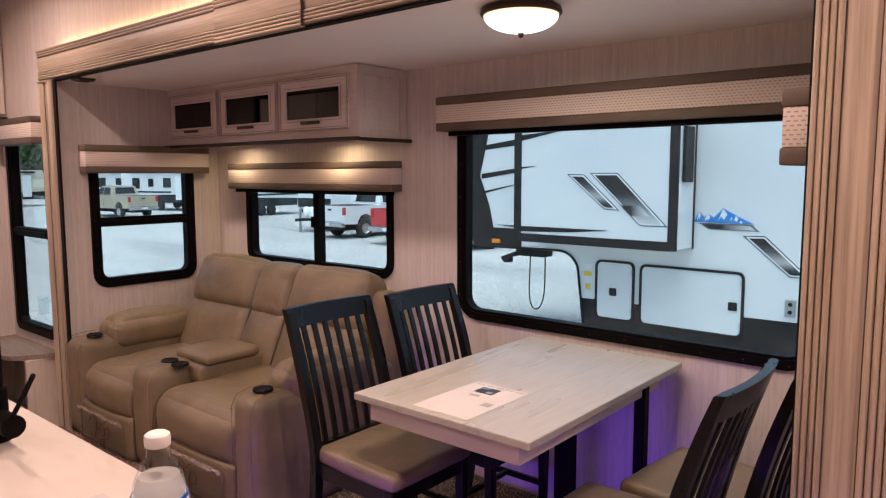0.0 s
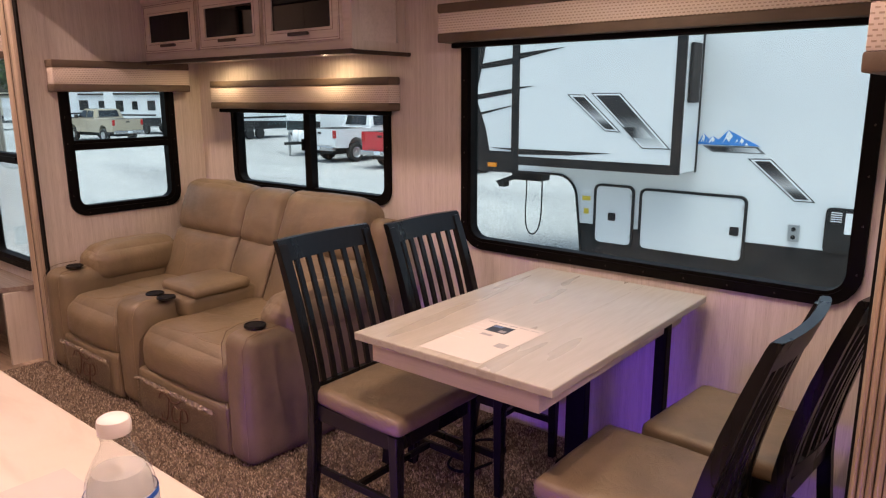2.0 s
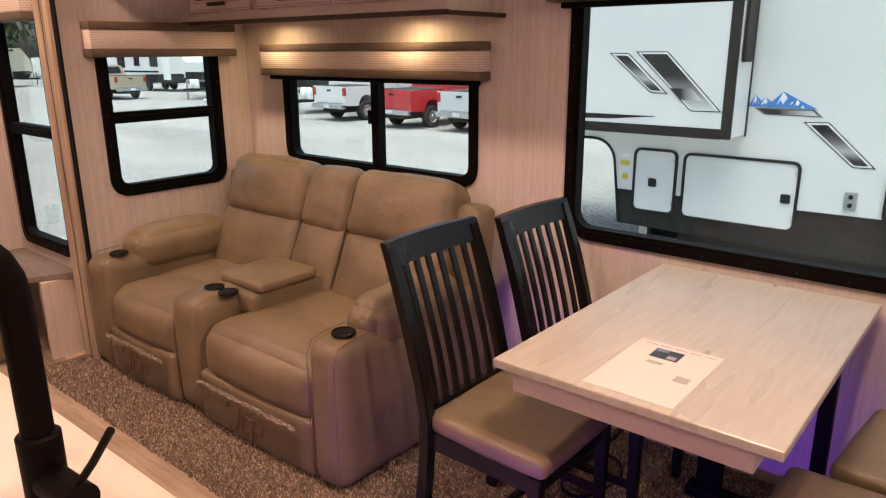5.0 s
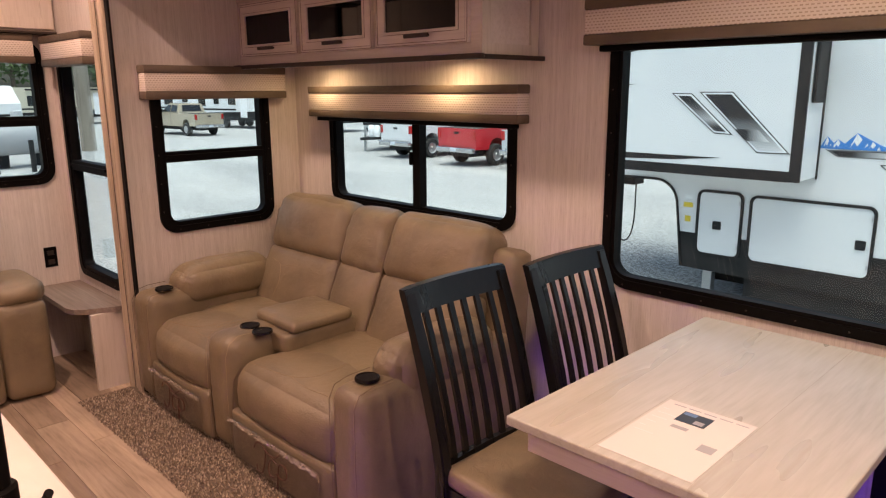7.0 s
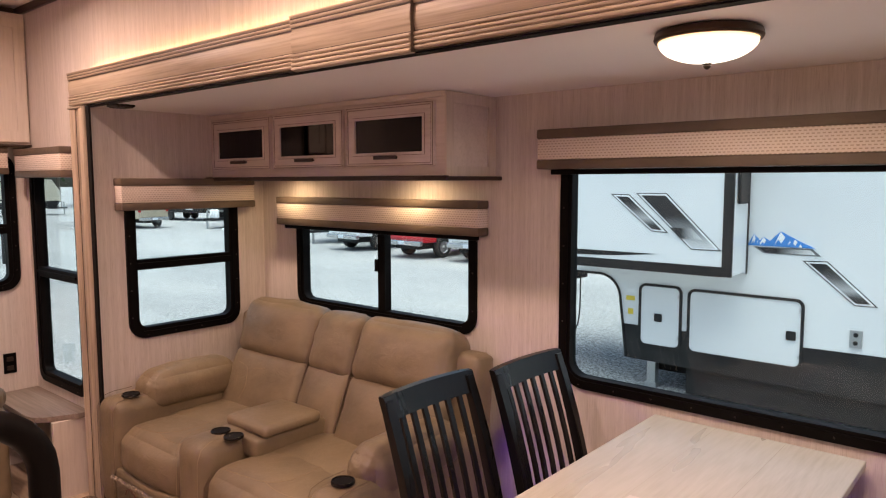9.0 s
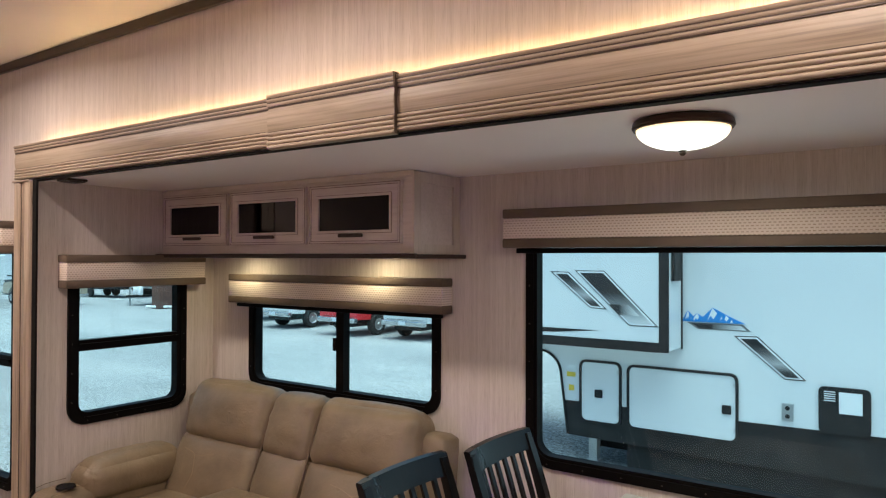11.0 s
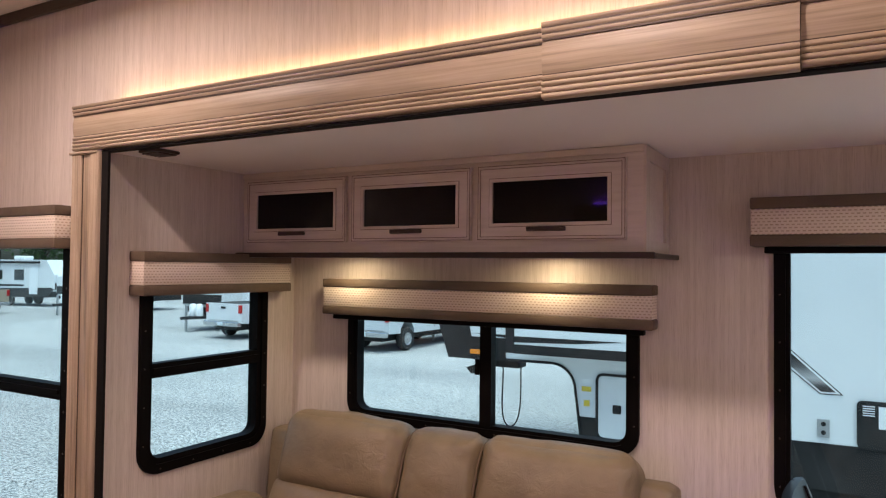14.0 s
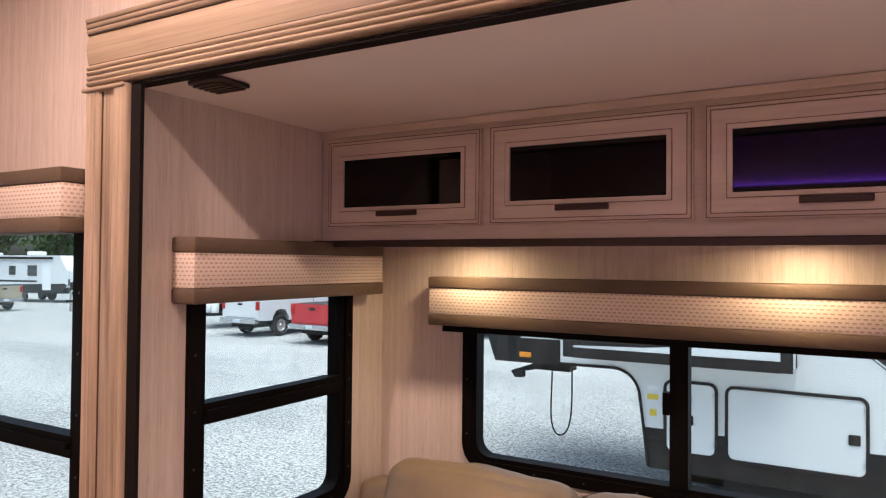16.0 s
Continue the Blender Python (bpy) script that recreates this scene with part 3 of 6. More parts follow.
def valance(fn, u0, u1, z0, z1, depth, label, rail=True):
    """A padded box over a window: dark bands above and below a woven one."""
    th = thing("window_valance", fn((u0 + u1) / 2, z0, 0), label, "valance", "window valances")
    h = z1 - z0
    b = 0.235 * h

    def blk(ua, ub, za, zb, d0, d1, bev):
        p, q = Vector(fn(ua, za, d0)), Vector(fn(ub, zb, d1))
        lo, hi = [min(p[i], q[i]) for i in range(3)], [max(p[i], q[i]) for i in range(3)]
        return boxed(lo[0], hi[0], lo[1], hi[1], lo[2], hi[2], bevel=bev)

    part("woven_band", blk(u0 + 0.003, u1 - 0.003, z0 + b, z1 - b, 0.0, depth - 0.004, 0.004), "woven", th, "cream band woven with small dashes", True)
    part("dark_band", blk(u0, u1, z1 - b, z1, 0.0, depth, 0.006), "taupe", th, "dark taupe vinyl band", True)
    part("dark_band", blk(u0, u1, z0, z0 + b, 0.0, depth, 0.006), "taupe", th, "dark taupe vinyl band", True)
    if rail:
        part("blind_rail", blk(u0 + 0.04, u1 - 0.04, z0 - 0.022, z0 - 0.001, 0.02, 0.055, 0.003), "black", th, "black bottom rail of a rolled-up blind")
    return th


VL = "padded cream and dark taupe valance"
valance(on_back, -4.144, -2.634, 1.439, 1.602, 0.085, VL + " over the sofa window")
valance(on_back, -2.311, -0.52, 1.740, 1.904, 0.105, VL + " over the dinette window")
valance(on_end, 1.818, 2.628, 1.540, 1.709, 0.088, VL + " over the end window", rail=False)
valance(on_other, 1.768, 2.60, 1.552, 1.728, 0.10, VL + " beside the dinette", rail=False)
valance(on_side, -5.19, -4.545, 1.715, 1.875, 0.10, VL + " over the tall window", rail=False)
valance(on_rear, 0.50, 1.60, 1.735, 1.892, 0.10, VL + " over the rear window", rail=False)


# ---- overhead cabinet over the sofa window ----
def cabinet_door(parent, x0, x1, z0, z1, face):
    """A framed door with smoked glass and a bar handle, face towards -y."""
    fn = lambda u, v, d: (u, face - d, v)
    b = 0.058
    d = part("door", ring(bmesh.new(), [(x1, z1), (x0, z1), (x0, z0), (x1, z0)], [(x1 - b, z1 - b), (x0 + b, z1 - b), (x0 + b, z0 + b), (x1 - b, z0 + b)], fn, 0.0, 0.018), "cabinet", parent)
    part("edge_bead", ring(bmesh.new(), rounded(x0 + 0.006, x1 - 0.006, z0 + 0.006, z1 - 0.006, 0.004, 2), rounded(x0 + 0.011, x1 - 0.011, z0 + 0.011, z1 - 0.011, 0.003, 2), fn, 0.017, 0.0215), "cabinet", d)
    part("glazing_bead", ring(bmesh.new(), [(x1 - b + 0.008, z1 - b + 0.008), (x0 + b - 0.008, z1 - b + 0.008), (x0 + b - 0.008, z0 + b - 0.008), (x1 - b + 0.008, z0 + b - 0.008)],
              [(x1 - b - 0.003, z1 - b - 0.003), (x0 + b + 0.003, z1 - b - 0.003), (x0 + b + 0.003, z0 + b + 0.003), (x1 - b - 0.003, z0 + b + 0.003)], fn, 0.010, 0.0215), "cabinet", d)
    for o, w in ((0.0122, 0.0022), (0.0022, 0.0022), (b - 0.0105, 0.0022)):
        part("glaze_line", ring(bmesh.new(), [(x1 - o, z1 - o), (x0 + o, z1 - o), (x0 + o, z0 + o), (x1 - o, z0 + o)], [(x1 - o - w, z1 - o - w), (x0 + o + w, z1 - o - w), (x0 + o + w, z0 + o + w), (x1 - o - w, z0 + o + w)], fn, 0.0172, 0.0190), "glaze_soft", d, "thin brown glaze line")
    part("glass", boxed(x0 + b - 0.002, x1 - b + 0.002, face - 0.012, face - 0.004, z0 + b - 0.002, z1 - b + 0.002), "smoked", d, "dark smoked glass")
    xm = (x0 + x1) / 2
    h = boxed(xm - 0.072, xm + 0.072, face - 0.040, face - 0.030, z0 + 0.030, z0 + 0.046, bevel=0.003)
    box(h, xm - 0.062, xm - 0.050, face - 0.032, face - 0.018, z0 + 0.033, z0 + 0.043)
    box(h, xm + 0.050, xm + 0.062, face - 0.032, face - 0.018, z0 + 0.033, z0 + 0.043)
    part("handle", h, "bronze", d, "dark bronze bar handle")


cab = thing("overhead_cabinet", (-3.49, 2.57, 1.71), "whitewashed wooden overhead cabinet with three smoked-glass doors", "cabinet")
part("body", boxed(XE + 0.002, -2.604, 2.400, YB - 0.002, 1.72, ZC - 0.002), "cabinet", cab)
part("end_panel", ring(bmesh.new(), [(2.74, 2.066), (2.395, 2.066), (2.395, 1.71), (2.74, 1.71)], [(2.69, 2.02), (2.445, 2.02), (2.445, 1.755), (2.69, 1.755)], lambda u, v, d: (-2.604 + d, u, v), 0.0, 0.010), "cabinet_z", cab)
part("top_rail", boxed(XE + 0.002, -2.604, 2.392, 2.401, 2.044, ZC - 0.002, bevel=0.002), "cabinet", cab)
for a, b in ((-4.350, -3.803), (-3.774, -3.230), (-3.202, -2.657)):
    cabinet_door(cab, a, b, 1.758, 2.029, 2.400)
part("light_board", boxed(XE + 0.002, -2.604, 2.372, YB - 0.002, 1.7165, 1.7195), "cabinet", cab, "pale board under the cabinet")
part("board_edge", boxed(XE + 0.002, -2.558, 2.352, 2.372, 1.694, 1.7155, bevel=0.004), "bronze", cab, "dark bronze edge strip")
part("board_edge", boxed(-2.578, -2.558, 2.3725, YB - 0.002, 1.694, 1.7125, bevel=0.004), "bronze", cab, "dark bronze edge strip")
for x, y in ((-3.984, 2.567), (-3.014, 2.586)):
    pk = thing("puck_light", (x, y, 1.716), "small round glowing downlight under the cabinet", "downlight", "cabinet downlights")
    part("rim", lathe(bmesh.new(), [(0.0, 1.7164), (0.036, 1.7164), (0.036, 1.7140), (0.030, 1.7125), (0.026, 1.7140)], (x, y, 0), 24), "cap", pk, smooth=True)
    part("lens", lathe(bmesh.new(), [(0.0, 1.7143), (0.025, 1.7143), (0.024, 1.7128), (0.0, 1.7123)], (x, y, 0), 24), "puck", pk, smooth=True)
    area_lamp("puck_beam", (x, y, 1.7105), (x, y + 0.05, 0.5), 0.045, 0.045, PUCK_WATTS, (1.0, 0.72, 0.42), "DISK", 170)

# ceiling vent and ceiling lamp in the slide-out
vent = thing("ceiling_vent", (-4.19, 1.78, ZC), "small square dark bronze ceiling vent", "vent")
part("plate", boxed(-4.240, -4.132, 1.735, 1.830, ZC - 0.012, ZC - 0.0005, bevel=0.004), "bronze", vent)
for k in range(5):
    part("slat", boxed(-4.232, -4.140, 1.745 + 0.017 * k, 1.754 + 0.017 * k, ZC - 0.0165, ZC - 0.0125), "bronze", vent)
LX, LY = -1.352, 1.955
lamp = thing("ceiling_lamp", (LX, LY, ZC), "round glowing frosted-glass ceiling lamp with a bronze rim", "ceiling lamp")
part("rim", lathe(bmesh.new(), [(0.0, ZC - 0.001), (0.122, ZC - 0.001), (0.130, ZC - 0.006), (0.133, ZC - 0.020), (0.129, ZC - 0.027), (0.118, ZC - 0.027)], (LX, LY, 0), 48), "brass", lamp, smooth=True)
bowl = [(0.122 * math.cos(a), ZC - 0.026 - 0.055 * math.sin(a)) for a in [math.pi / 2 * k / 10 for k in range(10)]] + [(0.0, ZC - 0.081)]
part("bowl", lathe(bmesh.new(), bowl, (LX, LY, 0), 48), "lamp_glass", lamp, "lit frosted glass bowl", smooth=True)
part("finial", lathe(bmesh.new(), [(0.0, ZC - 0.098), (0.005, ZC - 0.096), (0.010, ZC - 0.090), (0.008, ZC - 0.086), (0.012, ZC - 0.083), (0.0, ZC - 0.081)], (LX, LY, 0), 16), "brass", lamp, smooth=True)
area_lamp("ceiling_lamp_light", (LX, LY, ZC - 0.104), (LX, LY, 0), 0.24, 0.24, LAMP_WATTS, (1.0, 0.77, 0.61), "DISK")

# downlights of the main ceiling
for x, y, k in ((-4.2, 0.95, 1.5), (-2.6, 0.95, 1.1), (-0.9, 0.95, 1.15), (0.8, 0.95, 1.7), (-3.4, -0.9, 0.7), (-1.2, -0.9, 0.6), (0.6, -0.9, 0.6)):
    dl = thing("downlight", (x, y, ZM), "small round white ceiling downlight", "downlight", "main ceiling downlights")
    part("rim", lathe(bmesh.new(), [(0.0, ZM - 0.0005), (0.055, ZM - 0.0005), (0.053, ZM - 0.008), (0.042, ZM - 0.010), (0.040, ZM - 0.006)], (x, y, 0), 24), "cap", dl, smooth=True)
    part("lens", lathe(bmesh.new(), [(0.0, ZM - 0.004), (0.039, ZM - 0.004), (0.036, ZM - 0.007), (0.0, ZM - 0.008)], (x, y, 0), 24), "puck", dl, smooth=True)
    area_lamp("downlight_beam", (x, y, ZM - 0.015), (x, y, 0), 0.08, 0.08, DOWN_WATTS * k, DOWN_COLOR, "DISK", 167)

# ---- floor and carpet ----
solid("floor_slide", boxed(XE, XF, 1.42, YB, -0.12, -0.010), "rubber", "dark slide floor base under the carpet", "floor")
M["carpet"] = material("brown_carpet_backing", (0.13, 0.095, 0.07), 0.95)
M["tuft"] = speckle("speckled_carpet_pile", [(0.075, 0.052, 0.037), (0.21, 0.15, 0.106), (0.37, 0.285, 0.205), (0.56, 0.46, 0.355), (0.27, 0.20, 0.147), (0.135, 0.094, 0.067)], 1)
M["plank"] = grained("grey_brown_vinyl_plank", (0.20, 0.145, 0.105), (0.45, 0.355, 0.27), (0.60, 0.49, 0.385), "x", 0.42, 50.0, 5.0, 0.06, 0.08)
n_, l_, b_ = nodes_of(M["plank"])
oi = n_.new("ShaderNodeObjectInfo")
tone = ramp(M["plank"], oi.outputs["Random"], [(0.0, (0.46, 0.41, 0.38)), (0.5, (0.80, 0.77, 0.74)), (1.0, (1.12, 1.1, 1.06))])
old = b_.inputs["Base Color"].links[0].from_socket
base(M["plank"], mix(M["plank"], old, tone, 1.0, "MULTIPLY"))
carpet = tagged(new("floor_carpet", finish("floor_carpet", boxed(-4.50, XF, 1.40, YB, -0.008, 0.004), "carpet")), "speckled brown cut-pile carpet of the slide-out", "carpet", kind="structure")
rng = np.random.default_rng(5)
N = 90000
cx, cy = rng.uniform(-4.50, -0.42, N), rng.uniform(1.395, 2.74, N)
keep = (cx > XE + 0.01) | (cy < 1.66)
cx, cy = cx[keep], cy[keep]
N = len(cx)
ang, rad, hh = rng.uniform(0, 6.28, N), rng.uniform(0.0030, 0.0055, N), rng.uniform(0.006, 0.013, N)
lean = rng.normal(0, 0.004, (N, 2))
vs = np.zeros((N, 4, 3))
for k in range(3):
    vs[:, k, 0] = cx + rad * np.cos(ang + 2.094 * k)
    vs[:, k, 1] = cy + rad * np.sin(ang + 2.094 * k)
    vs[:, k, 2] = 0.003
vs[:, 3, 0], vs[:, 3, 1], vs[:, 3, 2] = cx + lean[:, 0], cy + lean[:, 1], 0.004 + hh
idx = np.arange(N)[:, None] * 4
fs = np.concatenate([idx + [0, 1, 3], idx + [1, 2, 3], idx + [2, 0, 3]]).tolist()
me = bpy.data.meshes.new("carpet_pile")
me.from_pydata(vs.reshape(-1, 3).tolist(), [], fs)
me.materials.append(M["tuft"])
pile = tagged(new("carpet_pile", me), "short speckled brown carpet pile", kind="stuff")
pile.parent = carpet


# ---- sofa ----
M["gloss_black"] = material("glossy_black_plastic", (0.006, 0.005, 0.005), 0.12)


def roll_edge(bm, ax, bx, ca, cb, sa, sb, rad):
    """Round one long edge of a cushion: axes ax, bx; the corner at (ca, cb), lying to the sa, sb side."""
    for v in bm.verts:
        da, db = sa * (v.co[ax] - (ca - sa * rad)), sb * (v.co[bx] - (cb - sb * rad))
        if da > 0 and db > 0:
            d = math.hypot(da, db)
            if d > rad:
                v.co[ax] = ca - sa * rad + sa * da * rad / d
                v.co[bx] = cb - sb * rad + sb * db * rad / d


def gather(bm, y0, reach):
    """Pleats that radiate from the front seam of a stuffed roll."""
    for v in bm.verts:
        k = max(0.0, 1.0 - (v.co.y - y0) / reach)
        if k > 0:
            v.co.z += 0.0035 * k * math.sin(v.co.x * 210.0 + v.co.z * 60.0)
            v.co.y += 0.003 * k * math.sin(v.co.z * 230.0 + v.co.x * 90.0)


def cup_holder(parent, x, y, z):
    """A flat black disc drawn for the dark of a sunken cup, with a polished rim, its rim at height z."""
    c = part("cup_holder", lathe(bmesh.new(), [(0.0, z - 0.0005), (0.0395, z - 0.0005), (0.040, z + 0.001)], (x, y, 0), 36), "rubber", parent, "flat black disc for the dark inside of a cup holder", True)
    part("rim", lathe(bmesh.new(), [(0.0380, z - 0.0005), (0.0388, z + 0.0022), (0.0410, z + 0.0034), (0.0435, z + 0.0026), (0.0450, z - 0.0005), (0.0450, z - 0.008)], (x, y, 0), 36), "gloss_black", c, "glossy black rim", True)


def sofa():
    th = thing("reclining_sofa", (-3.47, 2.2, 0.0), "taupe leather two-seat reclining sofa with a centre console", "sofa")
    L, R, AR = -4.372, -2.495, 0.165
    tilt = lambda y, z, a: Matrix.Translation((0, y, z)) @ Matrix.Rotation(radians(a), 4, "X") @ Matrix.Translation((0, -y, -z))
    lo, hi = tilt(2.25, 0.44, -23), tilt(2.42, 0.70, -21)
    part("base", cushion(bmesh.new(), L + 0.02, R - 0.02, 1.755, 2.64, 0.02, 0.36, 0.03, n=8), "leather", th, smooth=True)
    part("back_panel", cushion(bmesh.new(), L + 0.03, R - 0.03, 2.47, 2.62, 0.10, 0.93, 0.05, (0, 0.0, 0), Matrix.Translation((0, 2.5, 0.3)) @ Matrix.Rotation(radians(-5), 4, "X") @ Matrix.Translation((0, -2.5, -0.3)), n=10), "leather", th, smooth=True)
    # outer arms
    for a, b, s in ((L, L + 0.20, 1.0), (R - AR, R, 2.0)):
        armbm = cushion(bmesh.new(), a, b, 1.67, 2.56, 0.012, 0.580, 0.055, (0.006, 0.004, 0.014), n=18, wrinkle=0.003, seed=s)
        threads = [sew(armbm, [(e, 1.67, 0.05), (e, 1.67, 0.545)], (0, 1, 0), 0.0007) for e in (a + 0.026, b - 0.026)]
        threads += [sew(armbm, [(e, 1.69, 0.6), (e, 1.855, 0.6)], (0, 0, -1), 0.0007) for e in (a + 0.026, b - 0.026)]
        arm = part("arm", armbm, "leather", th, smooth=True)
        for tb in threads:
            part("stitching", tb, "stitch", arm, "pale stitching", True)
        pad = cushion(bmesh.new(), a - 0.004 - (0.02 if s > 1.5 else 0), b + 0.004 + (0.02 if s < 1.5 else 0), 1.868, 2.40, 0.478, 0.680, 0.08, (0.012, 0.022, 0.026), n=24, wrinkle=0.004, seed=s + 3)
        gather(pad, 1.865, 0.12)
        part("arm_pad", pad, "leather", arm, "padded roll of gathered leather", True)
        xm = -4.225 if s < 1.5 else -2.577
        cup_holder(arm, xm, 1.785, 0.5975)
        for e in (a + 0.012, b - 0.012):
            tb = tube(bmesh.new(), [(e, 1.671, 0.05), (e, 1.667, 0.30), (e, 1.669, 0.53), (e, 1.695, 0.578), (e, 1.755, 0.592), (e, 1.855, 0.594)], 0.0014, 6)
            part("seam", tb, "leather_dark", arm, "raised seam", True)
    # console between the seats
    c0, c1, m0, m1 = -3.600, -3.395, -3.568, -3.240
    con = part("console", cushion(bmesh.new(), c0, c1, 1.68, 2.40, 0.02, 0.545, 0.06, (0.004, 0.006, 0.006), n=14, wrinkle=0.003, seed=7), "leather", th, smooth=True)
    part("console_lid", cushion(bmesh.new(), c0 + 0.010, -3.275, 1.935, 2.27, 0.535, 0.592, 0.026, (0.004, 0.004, 0.012), n=12, wrinkle=0.003, seed=8), "leather", con, "hinged padded lid", True)
    part("console_rail", cushion(bmesh.new(), c0 - 0.002, -3.290, 1.90, 2.38, 0.44, 0.543, 0.03, n=8, wrinkle=0.002), "leather", con, smooth=True)
    for x in (-3.497, -3.392):
        cup_holder(con, x, 1.853, 0.5535)
    for e in (c0 + 0.014, c1 - 0.014):
        tb = tube(bmesh.new(), [(e, 1.679, 0.05), (e, 1.675, 0.30), (e, 1.680, 0.47), (e, 1.700, 0.525), (e, 1.745, 0.5505), (e, 1.86, 0.5525)], 0.0010, 6)
        part("seam", tb, "stitch", con, "pale stitched seam", True)
    # seats, footrests and backs
    for a, b, s in ((L + 0.165, c0 + 0.004, 11.0), (c1 - 0.004, R - AR + 0.005, 21.0)):
        xc = (a + b) / 2
        seatbm = cushion(bmesh.new(), a, b, 1.69, 2.13, 0.200, 0.452, 0.085, (0.0, 0.03, 0.026), n=22, wrinkle=0.006, seed=s)
        seams = [sew(seatbm, smooth_line(p), (0, 0, -1), 0.0010) for p in (
            [(a + 0.03, 1.77, 0.5), (a + 0.12, 1.75, 0.5), (xc - 0.02, 1.77, 0.5), (xc + 0.06, 1.835, 0.5), (xc + 0.07, 1.925, 0.5), (xc + 0.04, 2.06, 0.5)],
            [(xc - 0.02, 1.77, 0.5), (xc + 0.10, 1.755, 0.5), (b - 0.03, 1.78, 0.5)])]
        seat = part("seat_cushion", seatbm, "leather", th, smooth=True)
        for tb in seams:
            part("stitching", tb, "stitch", seat, "pale curved stitching", True)
        part("rear_seat_cushion", cushion(bmesh.new(), a, b, 1.935, 2.44, 0.27, 0.462, 0.05, (0.0, 0.01, 0.022), n=14, wrinkle=0.005, seed=s + 1), "leather", th, smooth=True)
        foot = part("footrest", cushion(bmesh.new(), a + 0.002, b - 0.002, 1.675, 1.815, 0.018, 0.245, 0.022, (0, 0.006, 0), n=10, wrinkle=0.003, seed=s + 2), "leather", th, smooth=True)
        wrap = cushion(bmesh.new(), a + 0.012, b - 0.07, 1.661, 1.69, 0.032, 0.212, 0.006, (0, 0.003, 0), n=30, wrinkle=0.0085, seed=s + 4)
        part("plastic_cover", wrap, "clearwrap", foot, "crinkled clear plastic wrap", True)
        rb = bmesh.new()
        rows = []
        for k in range(60):
            x = a + 0.012 + (b - 0.07 - a - 0.012) * k / 59
            zz = 0.198 + 0.006 * noise.noise((x * 40, s, 0))
            rows.append([rb.verts.new((x, 1.655 - 0.012 * abs(noise.noise((x * 60 + j * 3.1, s + j, 2.0))), zz + 0.0075 * j)) for j in range(4)])
        for p, q in zip(rows, rows[1:]):
            for j in range(3):
                rb.faces.new((p[j], q[j], q[j + 1], p[j + 1]))
        part("plastic_edge", rb, "crinkle", foot, "shiny bunched edge of clear plastic")
        # printed monogram under the wrap
        xm = (a + b) / 2 - 0.03
        tb = bmesh.new()
        for line in (((-0.11, 0.155), (-0.09, 0.185), (-0.05, 0.19), (0.0, 0.165), (0.05, 0.17), (0.08, 0.19)),
                     ((-0.02, 0.18), (-0.03, 0.12), (-0.055, 0.065), (-0.09, 0.06), (-0.095, 0.085)),
                     ((0.06, 0.145), (0.02, 0.15), (-0.005, 0.11), (0.005, 0.075), (0.04, 0.08)),
                     ((0.055, 0.035), (0.065, 0.10), (0.08, 0.15), (0.12, 0.15), (0.125, 0.11), (0.09, 0.09), (0.05, 0.10))):
            tube(tb, [p - Vector((0, 0.0005, 0)) for p in smooth_line([(xm + u, 1.653, v) for u, v in line], 6)], 0.0030, 5)
        part("print", tb, "print", foot, "thin brown scroll lettering", True)
        sd = -1 if s < 15 else 1
        ba, bb = (L + 0.165, m0) if s < 15 else (m1, R - 0.13)
        xc = (ba + bb) / 2
        backbm = cushion(bmesh.new(), ba, bb, 2.265, 2.40, 0.40, 0.80, 0.06, (0, 0.034, 0.0), lo, n=22, wrinkle=0.008, seed=s + 5)
        k = 0.30 * (b - a) * sd
        way = lo.to_3x3() @ Vector((0, 1, 0))
        seams = [sew(backbm, smooth_line([lo @ Vector(q) for q in p]), way, 0.0010) for p in (
            [(xc - 0.16 + k * 0.3, 2.2, 0.70), (xc - 0.06 + k * 0.3, 2.2, 0.685), (xc + 0.01 + k * 0.5, 2.2, 0.64), (xc + 0.025 + k * 0.5, 2.2, 0.58), (xc - 0.01 + k * 0.5, 2.2, 0.50)],
            [(xc - 0.03 + k * 0.3, 2.2, 0.672), (xc + 0.10 + k * 0.3, 2.2, 0.70)])]
        lower = part("lower_back", backbm, "leather", th, smooth=True)
        for tb in seams:
            part("stitching", tb, "stitch", lower, "pale curved stitching", True)
        xa, xb = (-4.200, m0) if s < 15 else (m1, -2.640)
        head = cushion(bmesh.new(), xa, xb, 2.366, 2.575, 0.706, 1.043, 0.075, (0.0, 0.036, 0.016), None, n=26, wrinkle=0.008, seed=s + 6)
        roll_edge(head, 1, 2, 2.330, 1.059, -1, 1, 0.14)
        roll_edge(head, 0, 2, xa if s < 15 else xb, 1.059, -1 if s < 15 else 1, 1, 0.10)
        roll_edge(head, 0, 1, xa if s < 15 else xb, 2.340, -1 if s < 15 else 1, -1, 0.10)
        head.transform(hi)
        part("head_cushion", head, "leather", th, smooth=True)
    part("middle_lower_back", cushion(bmesh.new(), m0 - 0.006, m1 + 0.006, 2.272, 2.40, 0.44, 0.80, 0.05, (0, 0.026, 0), lo, n=16, wrinkle=0.007, seed=31), "leather", th, smooth=True)
    head = cushion(bmesh.new(), m0 - 0.002, m1 + 0.002, 2.374, 2.575, 0.706, 1.036, 0.060, (0, 0.026, 0.016), None, n=22, wrinkle=0.009, seed=32)
    roll_edge(head, 1, 2, 2.346, 1.052, -1, 1, 0.14)
    head.transform(hi)
    part("middle_head_cushion", head, "leather", th, smooth=True)
